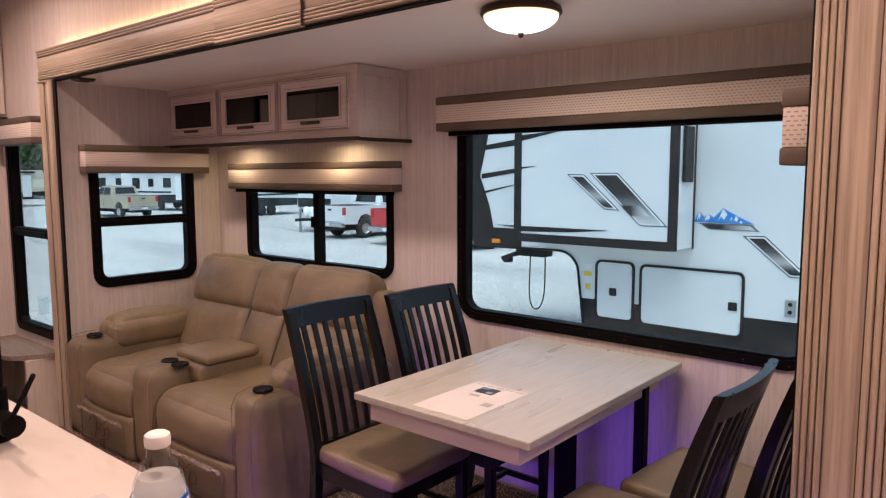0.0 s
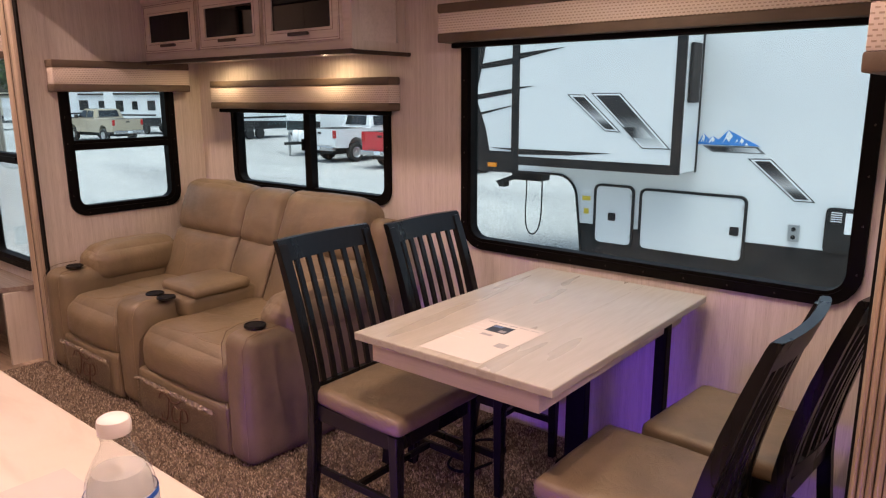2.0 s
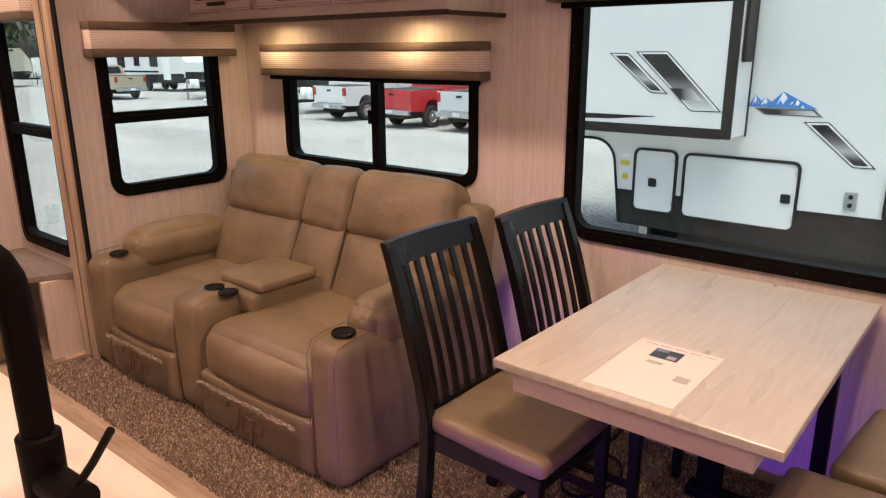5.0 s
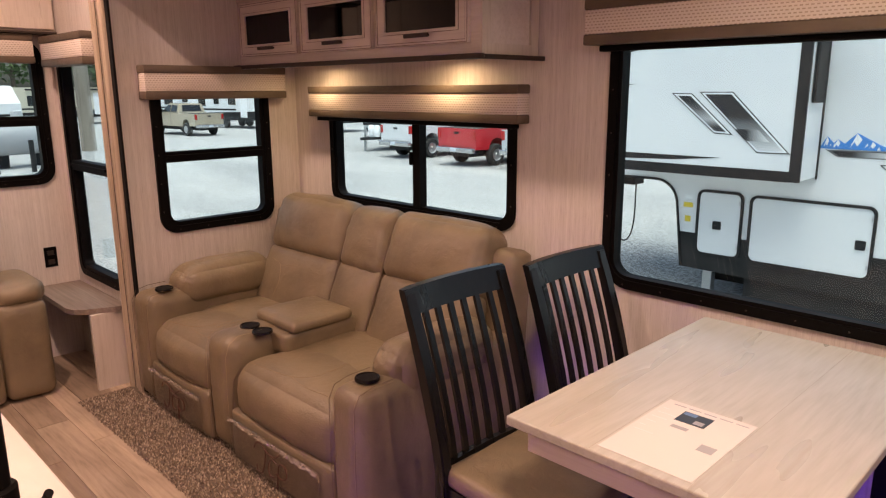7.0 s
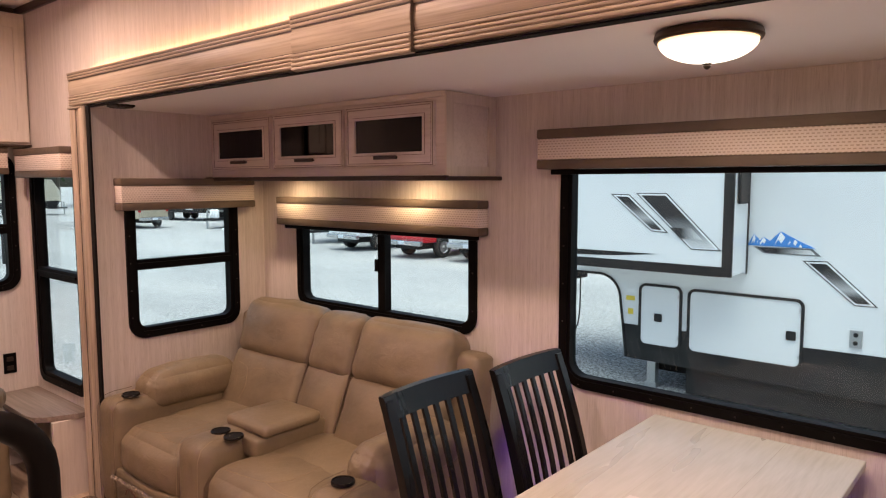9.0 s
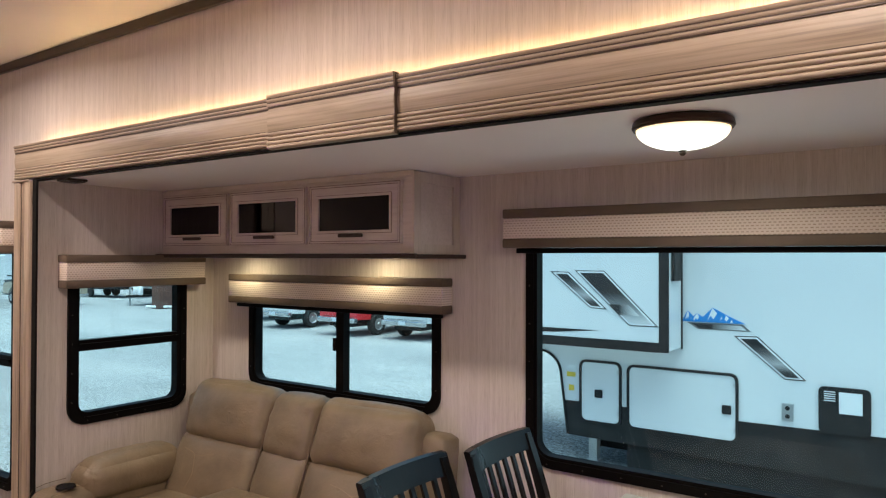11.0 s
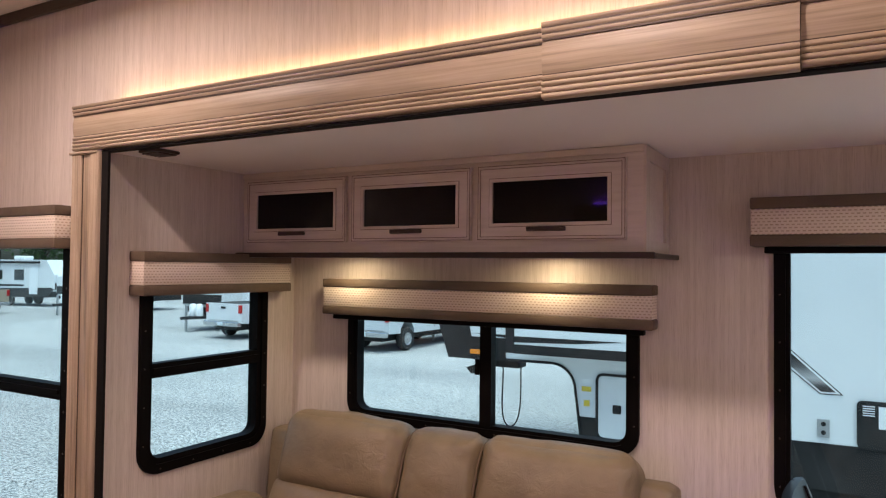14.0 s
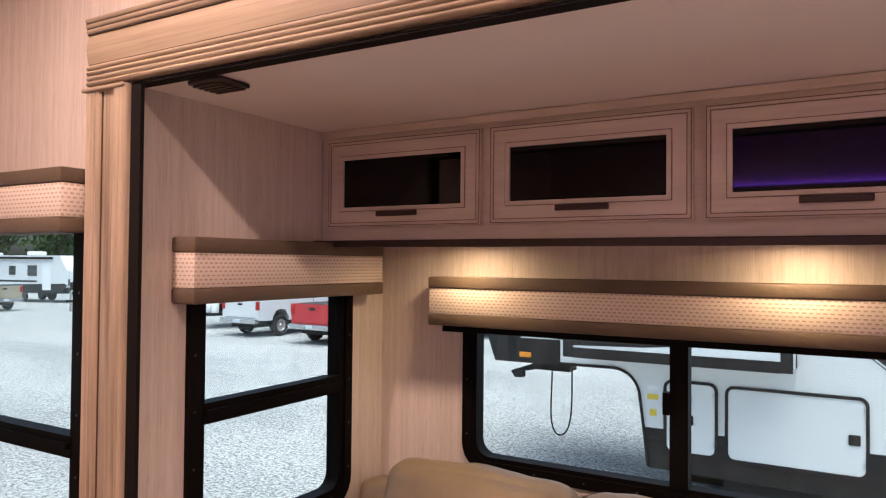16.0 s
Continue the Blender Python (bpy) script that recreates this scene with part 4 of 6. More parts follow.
    # dark tubes that draw the shade in the folds between the sofa cushions
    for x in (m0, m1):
        part("crease", tube(bmesh.new(), [lo @ Vector((x, 2.284, z)) for z in (0.50, 0.60, 0.70)] + [hi @ Vector((x, y, z)) for y, z in ((2.400, 0.76), (2.398, 0.91), (2.416, 0.985), (2.46, 1.022), (2.55, 1.032))], 0.0050, 6), "leather_dark", th, "dark tube for the shade between cushions", True)
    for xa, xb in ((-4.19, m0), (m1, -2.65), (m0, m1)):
        part("crease", tube(bmesh.new(), [hi @ Vector((xa + (xb - xa) * k / 6, 2.412 - 0.008 * math.sin(math.pi * k / 6), 0.722)) for k in range(7)], 0.0060, 6), "leather_dark", th, "dark tube for the shade between cushions", True)
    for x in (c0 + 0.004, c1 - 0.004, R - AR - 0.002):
        part("crease", tube(bmesh.new(), [(x, 1.697, 0.02), (x, 1.691, 0.25), (x, 1.703, 0.36), (x, 1.755, 0.43), (x, 1.905, 0.452), (x, 2.2, 0.462)], 0.0035, 6), "leather_dark", th, "dark tube for the shade between cushions", True)
    tag_ = boxed(-2.494, -2.492, 2.30, 2.325, 0.28, 0.345)
    part("tag", tag_, "cap", th, "small white cloth tag")
    for x in (L + 0.10, R - 0.10):
        for y in (1.805, 2.55):
            part("foot", lathe(bmesh.new(), [(0.02, 0.006), (0.024, 0.03)], (x, y, 0), 12), "rubber", th)
    return th


sofa()


# ---- dining chairs ----
def dining_chair(label):
    th = thing("dining_chair", (0, 0, 0), label, "chair", "chairs round the dinette table")
    W = 0.225

    def rake(z):
        """Set-back of the rear posts at height z."""
        return -0.205 - (0.155 * ((z - 0.44) / 0.56) ** 1.35 if z > 0.44 else 0.045 * ((0.44 - z) / 0.44) ** 1.5)

    for s in (-1, 1):
        bm = bmesh.new()
        zs = [0.0, 0.12, 0.25, 0.38, 0.46, 0.56, 0.66, 0.76, 0.86, 0.93, 0.985]
        rows = []
        for z in zs:
            x, w = rake(z), 0.019 if z > 0.3 else 0.015 + 0.004 * z / 0.3
            d = 0.021 if z < 0.6 else 0.021 - 0.007 * (z - 0.6) / 0.4
            y = s * (W - 0.02)
            rows.append([bm.verts.new((x + a * d, y + b * w, z)) for a, b in ((-1, -1), (1, -1), (1, 1), (-1, 1))])
        for p, q in zip(rows, rows[1:]):
            for k in range(4):
                bm.faces.new((p[k], p[(k + 1) % 4], q[(k + 1) % 4], q[k]))
        bm.faces.new(rows[0][::-1])
        bm.faces.new(rows[-1])
        bmesh.ops.bevel(bm, geom=[e for e in bm.edges if abs(e.verts[0].co.z - e.verts[1].co.z) > 0.02], offset=0.004, segments=2, affect="EDGES")
        part("rear_post", bm, "chair", th)
        bm = boxed(-0.02, 0.02, -0.02, 0.02, 0.0, 0.42, bevel=0.004)
        for v in bm.verts:
            k = 1 - 0.30 * (1 - v.co.z / 0.42)
            v.co.x, v.co.y = v.co.x * k + 0.185, v.co.y * k + s * (W - 0.028)
        part("front_leg", bm, "chair", th)
        part("side_apron", boxed(-0.19, 0.168, s * (W - 0.028) - 0.010, s * (W - 0.028) + 0.010, 0.360, 0.421, bevel=0.002), "chair", th)
        part("side_stretcher", boxed(-0.205, 0.17, s * (W - 0.028) - 0.008, s * (W - 0.028) + 0.008, 0.150, 0.178, bevel=0.003), "chair", th)
    part("front_apron", boxed(0.175, 0.195, -W + 0.05, W - 0.05, 0.360, 0.421, bevel=0.002), "chair", th)
    part("rear_apron", boxed(-0.215, -0.195, -W + 0.04, W - 0.04, 0.360, 0.421, bevel=0.002), "chair", th)
    part("cross_stretcher", boxed(-0.02, 0.0, -W + 0.035, W - 0.035, 0.153, 0.175, bevel=0.003), "chair", th)
    curve_in = lambda y: 0.022 * (1 - (y / W) ** 2)

    def rail(z0, z1, th_, ya, yb):
        bm = bmesh.new()
        rows = []
        for k in range(13):
            y = ya + (yb - ya) * k / 12
            c = -curve_in(y)
            rows.append([bm.verts.new((rake(z) + c + a * th_, y, z)) for a, z in ((-1, z0), (1, z0), (1, z1), (-1, z1))])
        for p, q in zip(rows, rows[1:]):
            for k in range(4):
                bm.faces.new((p[k], p[(k + 1) % 4], q[(k + 1) % 4], q[k]))
        bm.faces.new(rows[0][::-1])
        bm.faces.new(rows[-1])
        bmesh.ops.bevel(bm, geom=[e for e in bm.edges if abs(e.verts[0].co.y - e.verts[1].co.y) > 0.02], offset=0.004, segments=2, affect="EDGES")
        return bm

    part("top_rail", rail(0.925, 1.0, 0.013, -W, W), "chair", th, smooth=True)
    part("lower_rail", rail(0.445, 0.482, 0.010, -W + 0.036, W - 0.036), "chair", th, smooth=True)
    for k in range(6):
        y = -0.145 + 0.058 * k
        bm = bmesh.new()
        rows = []
        for i in range(7):
            z = 0.478 + (0.93 - 0.478) * i / 6
            rows.append([bm.verts.new((rake(z) - curve_in(y) + a * 0.006, y + b * 0.0105, z)) for a, b in ((-1, -1), (1, -1), (1, 1), (-1, 1))])
        for p, q in zip(rows, rows[1:]):
            for j in range(4):
                bm.faces.new((p[j], p[(j + 1) % 4], q[(j + 1) % 4], q[j]))
        part("slat", bm, "chair", th)
    pad = cushion(bmesh.new(), -0.215, 0.222, -W, W, 0.418, 0.482, 0.026, (0.004, 0.0, 0.012), n=14, wrinkle=0.003)
    for v in pad.verts:
        k = 1.0 - 0.09 * max(0.0, (0.0 - v.co.x) / 0.215)
        v.co.y *= k
    part("seat", pad, "pad", th, "taupe vinyl seat pad", True)
    return th


CL = "espresso wooden dining chair with slatted back and taupe vinyl seat"
chair = dining_chair(CL)
chair.matrix_basis = pose(-1.876, 1.876, 0.012, 0, 0, 0)
copy_thing(chair, pose(-1.800, 2.358, 0.012, 0, 0, 0))
copy_thing(chair, pose(-0.930, 1.865, 0.012, 0, 0, 180))
copy_thing(chair, pose(-0.825, 2.350, 0.012, 0, 0, 175))

# ---- dinette table ----
M["groove"] = material("faint_plank_joint", (0.33, 0.285, 0.235), 0.5)
table = thing("dinette_table", (-1.465, 2.2, 0.0), "greywashed wooden dinette table on black metal legs", "table")
TX0, TX1, TY0, TY1, TZ = -1.790, -1.070, 1.600, 2.704, 0.785
top = part("tabletop", boxed(TX0, TX1, TY0, TY1, TZ - 0.026, TZ, bevel=0.004), "tabletop", table)
for k in (1, 2):
    x = TX0 + (TX1 - TX0) * k / 3
    part("plank_groove", boxed(x - 0.0007, x + 0.0007, TY0 + 0.006, TY1 - 0.006, TZ - 0.0005, TZ + 0.00015), "groove", top, "thin dark plank joint")
for y in (TY0 + 0.045, TY1 - 0.08):
    part("apron_end", boxed(TX0 + 0.035, TX1 - 0.065, y, y + 0.02, 0.684, TZ - 0.0265, bevel=0.002), "cabinet", table)
for x in (TX0 + 0.035, TX1 - 0.085):
    part("apron_side", boxed(x, x + 0.02, TY0 + 0.0655, TY1 - 0.0805, 0.684, TZ - 0.0265, bevel=0.002), "cabinet", table)
for x, w in ((-1.475, 0.042), (-1.145, 0.022)):
    part("leg", boxed(x - w, x + w, 2.478, 2.522, 0.05, TZ - 0.0265, bevel=0.004), "black", table)
part("foot_bar", boxed(-1.55, -1.08, 2.465, 2.535, 0.012, 0.052, bevel=0.006), "black", table)
sheet = thing("printed_sheet", (-1.43, 1.80, TZ), "white printed paper sheet lying on the dinette table", "paper")
part("page", boxed(-1.542, -1.315, 1.629, 1.974, TZ + 0.0003, TZ + 0.0009), "paper", sheet)
part("photo", boxed(-1.480, -1.404, 1.872, 1.935, TZ + 0.0009, TZ + 0.0012), "photo", sheet, "dark printed landscape photo")
part("photo_sky", boxed(-1.477, -1.444, 1.915, 1.932, TZ + 0.0012, TZ + 0.0014), "photo_blue", sheet)
part("photo_hill", boxed(-1.436, -1.412, 1.880, 1.900, TZ + 0.0012, TZ + 0.0014), "ink", sheet)
part("emblem", boxed(-1.470, -1.428, 1.832, 1.848, TZ + 0.0009, TZ + 0.0012), "ink", sheet)
for k in range(6):
    part("text_line", boxed(-1.530, -1.515 + 0.012 * ((k * 7) % 4), 1.915 - 0.030 * k, 1.919 - 0.030 * k, TZ + 0.0009, TZ + 0.0011), "ink_pale", sheet)
for k in range(5):
    part("heading_line", boxed(-1.520 + 0.040 * k, -1.488 + 0.040 * k, 1.952, 1.957, TZ + 0.0009, TZ + 0.0011), "ink", sheet)
part("code_panel", boxed(-1.373, -1.336, 1.765, 1.800, TZ + 0.0009, TZ + 0.0011), "ink", sheet, "small grey printed square")

tb = bmesh.new()
tube(tb, [(-1.86 + 0.09 * math.cos(a) * (1 + 0.1 * math.sin(3 * a)), 2.35 + 0.16 * math.sin(a), 0.022) for a in [0.2 * k for k in range(32)]], 0.006, 6)
tube(tb, [(-1.95, 2.35, 0.022), (-2.1, 2.42, 0.022), (-2.25, 2.45, 0.022), (-2.4, 2.6, 0.022), (-2.45, 2.72, 0.03)], 0.006, 6)
solid("power_cord", tb, "rubber", "coiled black power cord lying on the carpet", "cord", kind="thing", smooth=True)


# ---- kitchen island ----
island = thing("kitchen_island", (-1.6, 0.38, 0.0), "kitchen island with whitewashed panels and a pale solid-surface top", "kitchen island")
IX0, IX1, IY0, IY1, IZ = -2.375, -0.80, 0.12, 0.64, 0.94
part("worktop", boxed(IX0, IX1, IY0, IY1, IZ - 0.035, IZ, bevel=0.004), "counter", island, "pale solid-surface worktop")
part("front_panel", boxed(IX0 + 0.04, IX1 - 0.04, IY1 - 0.10, IY1 - 0.08, 0.09, IZ - 0.036), "cabinet_z", island)
part("back_panel", boxed(IX0 + 0.04, IX1 - 0.04, IY0 + 0.04, IY0 + 0.06, 0.09, IZ - 0.036), "cabinet_z", island)
part("end_panel", boxed(IX0 + 0.04, IX0 + 0.06, IY0 + 0.062, IY1 - 0.102, 0.09, IZ - 0.036), "cabinet_z", island)
part("end_panel", boxed(IX1 - 0.06, IX1 - 0.04, IY0 + 0.062, IY1 - 0.102, 0.09, IZ - 0.036), "cabinet_z", island)
part("toe_kick", boxed(IX0 + 0.09, IX1 - 0.09, IY0 + 0.09, IY1 - 0.14, 0.0, 0.09), "rubber", island)
strip = thing("accent_light_strip", (-1.55, 0.503, 0.06), "violet LED accent strip along the island toe kick", "light strip")
part("strip", boxed(-2.2, -0.9, 0.5005, 0.506, 0.060, 0.068), "blueled", strip)
# unseen lip added below the worktop edge to block strip glare in the windows
part("worktop_lip", boxed(IX0, IX1, 0.622, 0.636, 0.882, IZ - 0.0355), "counter", island)
area_lamp("accent_light", (-1.5, 0.512, 0.075), (-1.5, 2.6, 0.75), 1.3, 0.02, VIOLET_WATTS, (0.20, 0.05, 1.0), spread=90)
cove2 = thing("accent_light_strip", (-0.6, -1.86, 2.24), "violet LED accent strip above the kitchen wall", "light strip")
part("strip", boxed(-4.1, -1.4, -1.866, -1.846, 2.276, 2.290), "blueled", cove2)
solid("trim_fascia_4", boxed(-4.3, 1.5, -1.865, -1.845, 2.08, 2.275, bevel=0.004), "fascia_x", "weathered beige wooden fascia board over the kitchen", "trim")
area_lamp("accent_cove_light", (-2.9, -1.882, 2.275), (-2.9, -1.895, 3.0), 2.4, 0.012, VIOLET_COVE_WATTS, (0.26, 0.06, 1.0))

# unseen cabinet, added only to carry the violet side strip
added_cab = thing("base_cabinet", (1.3, -0.2, 0.0), "unseen whitewashed cabinet with a pale worktop, added to carry a violet strip", "cabinet")
part("body", boxed(1.02, 1.598, -1.6, 1.2, 0.0, 0.90), "cabinet_z", added_cab)
part("worktop", boxed(0.96, 1.598, -1.62, 1.22, 0.902, 0.94, bevel=0.004), "counter", added_cab)
# added strip and lamp: extra violet from the right for sofa arm and wall
strip2 = thing("accent_light_strip", (1.01, 0.7, 0.06), "unseen violet LED strip added along the cabinet toe kick", "light strip")
part("strip", boxed(1.012, 1.0195, 0.1, 1.2, 0.060, 0.068), "blueled", strip2)
area_lamp("added_side_light", (1.005, 0.7, 0.075), (-1.6, 2.6, 0.45), 1.0, 0.02, VIOLET_SIDE_WATTS, (0.20, 0.05, 1.0), spread=60)

# bottle on the island
BX, BY = -0.950, 0.461
bottle = thing("water_bottle", (BX, BY, IZ), "clear plastic water bottle with a blue label and white cap", "bottle")
R_ = 0.036
prof = [(0.0, 0.004), (0.018, 0.003), (0.026, 0.0), (0.033, 0.008), (R_, 0.02)]
for k in range(5):
    z = 0.026 + 0.014 * k
    prof += [(R_, z), (R_ - 0.0022, z + 0.005), (R_ - 0.0022, z + 0.008), (R_, z + 0.013)]
prof += [(R_, 0.100), (R_, 0.137), (R_ - 0.001, 0.142), (R_ - 0.004, 0.155), (R_ - 0.011, 0.170), (0.017, 0.183), (0.0145, 0.189), (0.0145, 0.197), (0.017, 0.198), (0.017, 0.200), (0.0125, 0.201), (0.0125, 0.206)]
body = part("bottle_body", lathe(bmesh.new(), prof, (BX, BY, IZ), 40), "pet", bottle, smooth=True)
body.visible_shadow = False
wprof = [(0.0, 0.006), (0.024, 0.005), (0.031, 0.010), (0.0335, 0.02), (0.0335, 0.135), (0.031, 0.150), (0.0265, 0.160), (0.0, 0.160)]
wt = part("water", lathe(bmesh.new(), wprof, (BX, BY, IZ), 40), "water", bottle, smooth=True)
wt.visible_shadow = False
part("label_band", lathe(bmesh.new(), [(R_ + 0.0008, 0.101), (R_ + 0.0012, 0.102), (R_ + 0.0012, 0.135), (R_ + 0.0008, 0.136)], (BX, BY, IZ), 40), "label", bottle, "blue wrap label", True)


def on_label(a0, a1, z0, z1, mat, name, n=8, oval=False):
    bm = bmesh.new()
    rr = R_ + (0.0030 if oval else 0.0018) + (0.0008 if mat == "label_white" and oval else 0.0)
    if oval:
        c = bm.verts.new((BX + rr * math.cos((a0 + a1) / 2), BY + rr * math.sin((a0 + a1) / 2), IZ + (z0 + z1) / 2))
        pts = [bm.verts.new((BX + rr * math.cos((a0 + a1) / 2 + (a1 - a0) / 2 * math.cos(t)), BY + rr * math.sin((a0 + a1) / 2 + (a1 - a0) / 2 * math.cos(t)), IZ + (z0 + z1) / 2 + (z1 - z0) / 2 * math.sin(t))) for t in [6.2832 * k / 16 for k in range(16)]]
        for k in range(16):
            bm.faces.new((c, pts[k], pts[(k + 1) % 16]))
    else:
        lo = [bm.verts.new((BX + rr * math.cos(a0 + (a1 - a0) * k / n), BY + rr * math.sin(a0 + (a1 - a0) * k / n), IZ + z0)) for k in range(n + 1)]
        hi = [bm.verts.new((BX + rr * math.cos(a0 + (a1 - a0) * k / n), BY + rr * math.sin(a0 + (a1 - a0) * k / n), IZ + z1)) for k in range(n + 1)]
        for k in range(n):
            bm.faces.new((lo[k], lo[k + 1], hi[k + 1], hi[k]))
    part(name, bm, mat, bottle)


A0 = math.atan2(-0.44, 0.95)
on_label(A0 - 0.35, A0 + 0.55, 0.104, 0.134, "label_green", "label_leaf", oval=True)
on_label(A0 + 0.02, A0 + 0.26, 0.107, 0.131, "label_white", "label_picture", oval=True)
part("label_liner", lathe(bmesh.new(), [(R_ - 0.0004, 0.101), (R_ - 0.0004, 0.136)], (BX, BY, IZ), 40), "label_white", bottle, smooth=True)
on_label(A0 + 0.62, A0 + 0.95, 0.106, 0.120, "label_orange", "label_fruit", oval=True)
on_label(A0 + 0.60, A0 + 1.3, 0.122, 0.131, "label_white", "label_mark")
on_label(A0 - 1.15, A0 - 0.75, 0.106, 0.119, "label_white", "label_panel")
on_label(A0 - 1.25, A0 - 0.45, 0.124, 0.127, "label_white", "label_text")
on_label(A0 - 1.25, A0 - 0.45, 0.129, 0.132, "label_white", "label_text")
part("cap", lathe(bmesh.new(), [(0.0155, 0.199), (0.0168, 0.2005), (0.0170, 0.210), (0.0160, 0.2145), (0.0125, 0.2170), (0.0, 0.2178)], (BX, BY, IZ), 40), "cap", bottle, "white screw cap", True)

bottle.scale = (1.05, 1.05, 1.08)

# laminated sheet on the island
guide = thing("printed_sheet", (-1.12, 0.40, IZ), "white printed product sheet lying on the island worktop", "paper")
part("page", boxed(-1.33, -0.87, 0.20, 0.545, IZ + 0.0004, IZ + 0.0010), "paper", guide)
for k, (a, b) in enumerate(((0.40, 0.50), (0.37, 0.50), (0.34, 0.48), (0.31, 0.50), (0.28, 0.46))):
    part("text_line", boxed(-1.20 + 0.020 * k, -1.193 + 0.020 * k, a, b, IZ + 0.0010, IZ + 0.0013), "ink_pale", guide)
part("text_panel", boxed(-1.03, -0.94, 0.44, 0.53, IZ + 0.0010, IZ + 0.0012), "ink_pale", guide)
part("text_panel_face", boxed(-1.026, -0.944, 0.444, 0.526, IZ + 0.0012, IZ + 0.0014), "paper", guide)

# gooseneck faucet
FX, FY = -1.785, 0.512
faucet = thing("kitchen_faucet", (FX, FY, IZ), "matt black gooseneck kitchen faucet with a side lever", "faucet")
part("base", lathe(bmesh.new(), [(0.0, 0.0), (0.033, 0.0), (0.033, 0.008), (0.029, 0.012), (0.029, 0.118), (0.025, 0.122), (0.0, 0.122)], (FX, FY, IZ), 28), "black", faucet, smooth=True)
arch = [(FX, FY, IZ + 0.115), (FX, FY, 1.24)]
for k in range(13):
    a = math.pi * k / 12
    arch.append((FX, FY - 0.095 + 0.095 * math.cos(a), 1.26 + 0.095 * math.sin(a)))
arch += [(FX, FY - 0.19, 1.20)]
part("spout", tube(bmesh.new(), arch, 0.0215, 18), "black", faucet, smooth=True)
part("spray_head", lathe(bmesh.new(), [(0.0, 1.09), (0.024, 1.09), (0.025, 1.13), (0.021, 1.21)], (FX, FY - 0.19, 0), 20), "black", faucet, smooth=True)
part("lever_hub", tube(bmesh.new(), [(FX, FY, IZ + 0.052), (FX + 0.100, FY + 0.006, IZ + 0.052)], 0.025, 18), "black", faucet, smooth=True)
part("lever", tube(bmesh.new(), [(FX + 0.086, FY + 0.006, IZ + 0.066), (FX + 0.130, FY + 0.015, IZ + 0.118), (FX + 0.173, FY + 0.025, IZ + 0.176)], 0.0055, 10), "black", faucet, smooth=True)

# ---- rear corner: end table, recliner, outlet, wall cabinet ----
et = thing("end_table", (-4.9, 1.6, 0.0), "small corner end table with a grey barnwood top and pale side", "end table")
part("top", prism(bmesh.new(), [(-5.29, 1.715), (-5.29, 1.46), (-4.72, 1.455), (-4.66, 1.475), (-4.62, 1.52), (-4.56, 1.655), (-4.56, 1.715)], lambda u, v, d: (u, v, d), 0.425, 0.453), "shelfwood", et)
part("side_panel", boxed(-4.605, -4.575, 1.53, 1.712, 0.0, 0.4245, bevel=0.002), "cabinet_z", et)
part("rear_panel", boxed(-5.29, -4.61, 1.70, 1.714, 0.0, 0.4245), "cabinet_z", et)


def recliner():
    th = thing("recliner_chair", (-4.9, 0.95, 0.0), "taupe leather recliner armchair by the rear window", "armchair")
    part("base", cushion(bmesh.new(), -5.22, -4.78, 0.55, 1.30, 0.02, 0.36, 0.03, n=8), "leather", th, smooth=True)
    for a, b in ((1.13, 1.37), (0.45, 0.69)):
        part("arm", cushion(bmesh.new(), -5.12, -4.70, a, b, 0.015, 0.53, 0.045, (0.004, 0.004, 0.01), n=12, wrinkle=0.004), "leather", th, smooth=True)
        part("arm_pad", cushion(bmesh.new(), -5.10, -4.72, a - 0.006, b + 0.006, 0.50, 0.635, 0.06, (0.02, 0.012, 0.015), n=14, wrinkle=0.007), "leather", th, smooth=True)
    part("seat", cushion(bmesh.new(), -5.05, -4.69, 0.69, 1.13, 0.26, 0.45, 0.07, (0.03, 0, 0.02), n=14, wrinkle=0.006), "leather", th, smooth=True)
    part("footrest", cushion(bmesh.new(), -4.80, -4.69, 0.69, 1.13, 0.02, 0.27, 0.03, (0.01, 0, 0), n=10, wrinkle=0.004), "leather", th, smooth=True)
    part("lower_back", cushion(bmesh.new(), -5.25, -5.05, 0.62, 1.22, 0.42, 0.76, 0.06, (0.03, 0, 0), n=14, wrinkle=0.006), "leather", th, smooth=True)
    part("head_cushion", cushion(bmesh.new(), -5.26, -5.02, 0.64, 1.26, 0.74, 1.0, 0.08, (0.03, 0, 0.02), n=14, wrinkle=0.006), "leather", th, smooth=True)
    return th


recliner()
ol = thing("wall_outlet", (XR, 1.60, 0.62), "black double wall outlet plate", "outlet")
part("plate", boxed(XR, XR + 0.006, 1.539, 1.608, 0.560, 0.680, bevel=0.002), "black", ol)
for z in (0.592, 0.646):
    part("socket", boxed(XR + 0.006, XR + 0.009, 1.556, 1.591, z - 0.014, z + 0.014, bevel=0.001), "bronze", ol)
wc = thing("wall_cabinet", (XR, 0.9, 1.9), "pale whitewashed wall cabinet over the rear window", "cabinet")
part("body", boxed(XR + 0.001, -5.20, 0.20, YS - 0.001, 1.905, ZM - 0.046), "cabinet_z", wc)
for a, b in ((1.30, 1.71), (0.86, 1.29), (0.42, 0.85)):
    d = part("door", boxed(-5.20, -5.185, a, b, 1.915, ZM - 0.06, bevel=0.003), "cabinet_z", wc)
    part("panel_frame", ring(bmesh.new(), [(b - 0.004, 2.62), (a + 0.004, 2.62), (a + 0.004, 1.92), (b - 0.004, 1.92)], [(b - 0.06, 2.56), (a + 0.06, 2.56), (a + 0.06, 1.98), (b - 0.06, 1.98)], lambda u, v, dd: (-5.185 + dd, u, v), 0.0, 0.006), "cabinet_z", d)
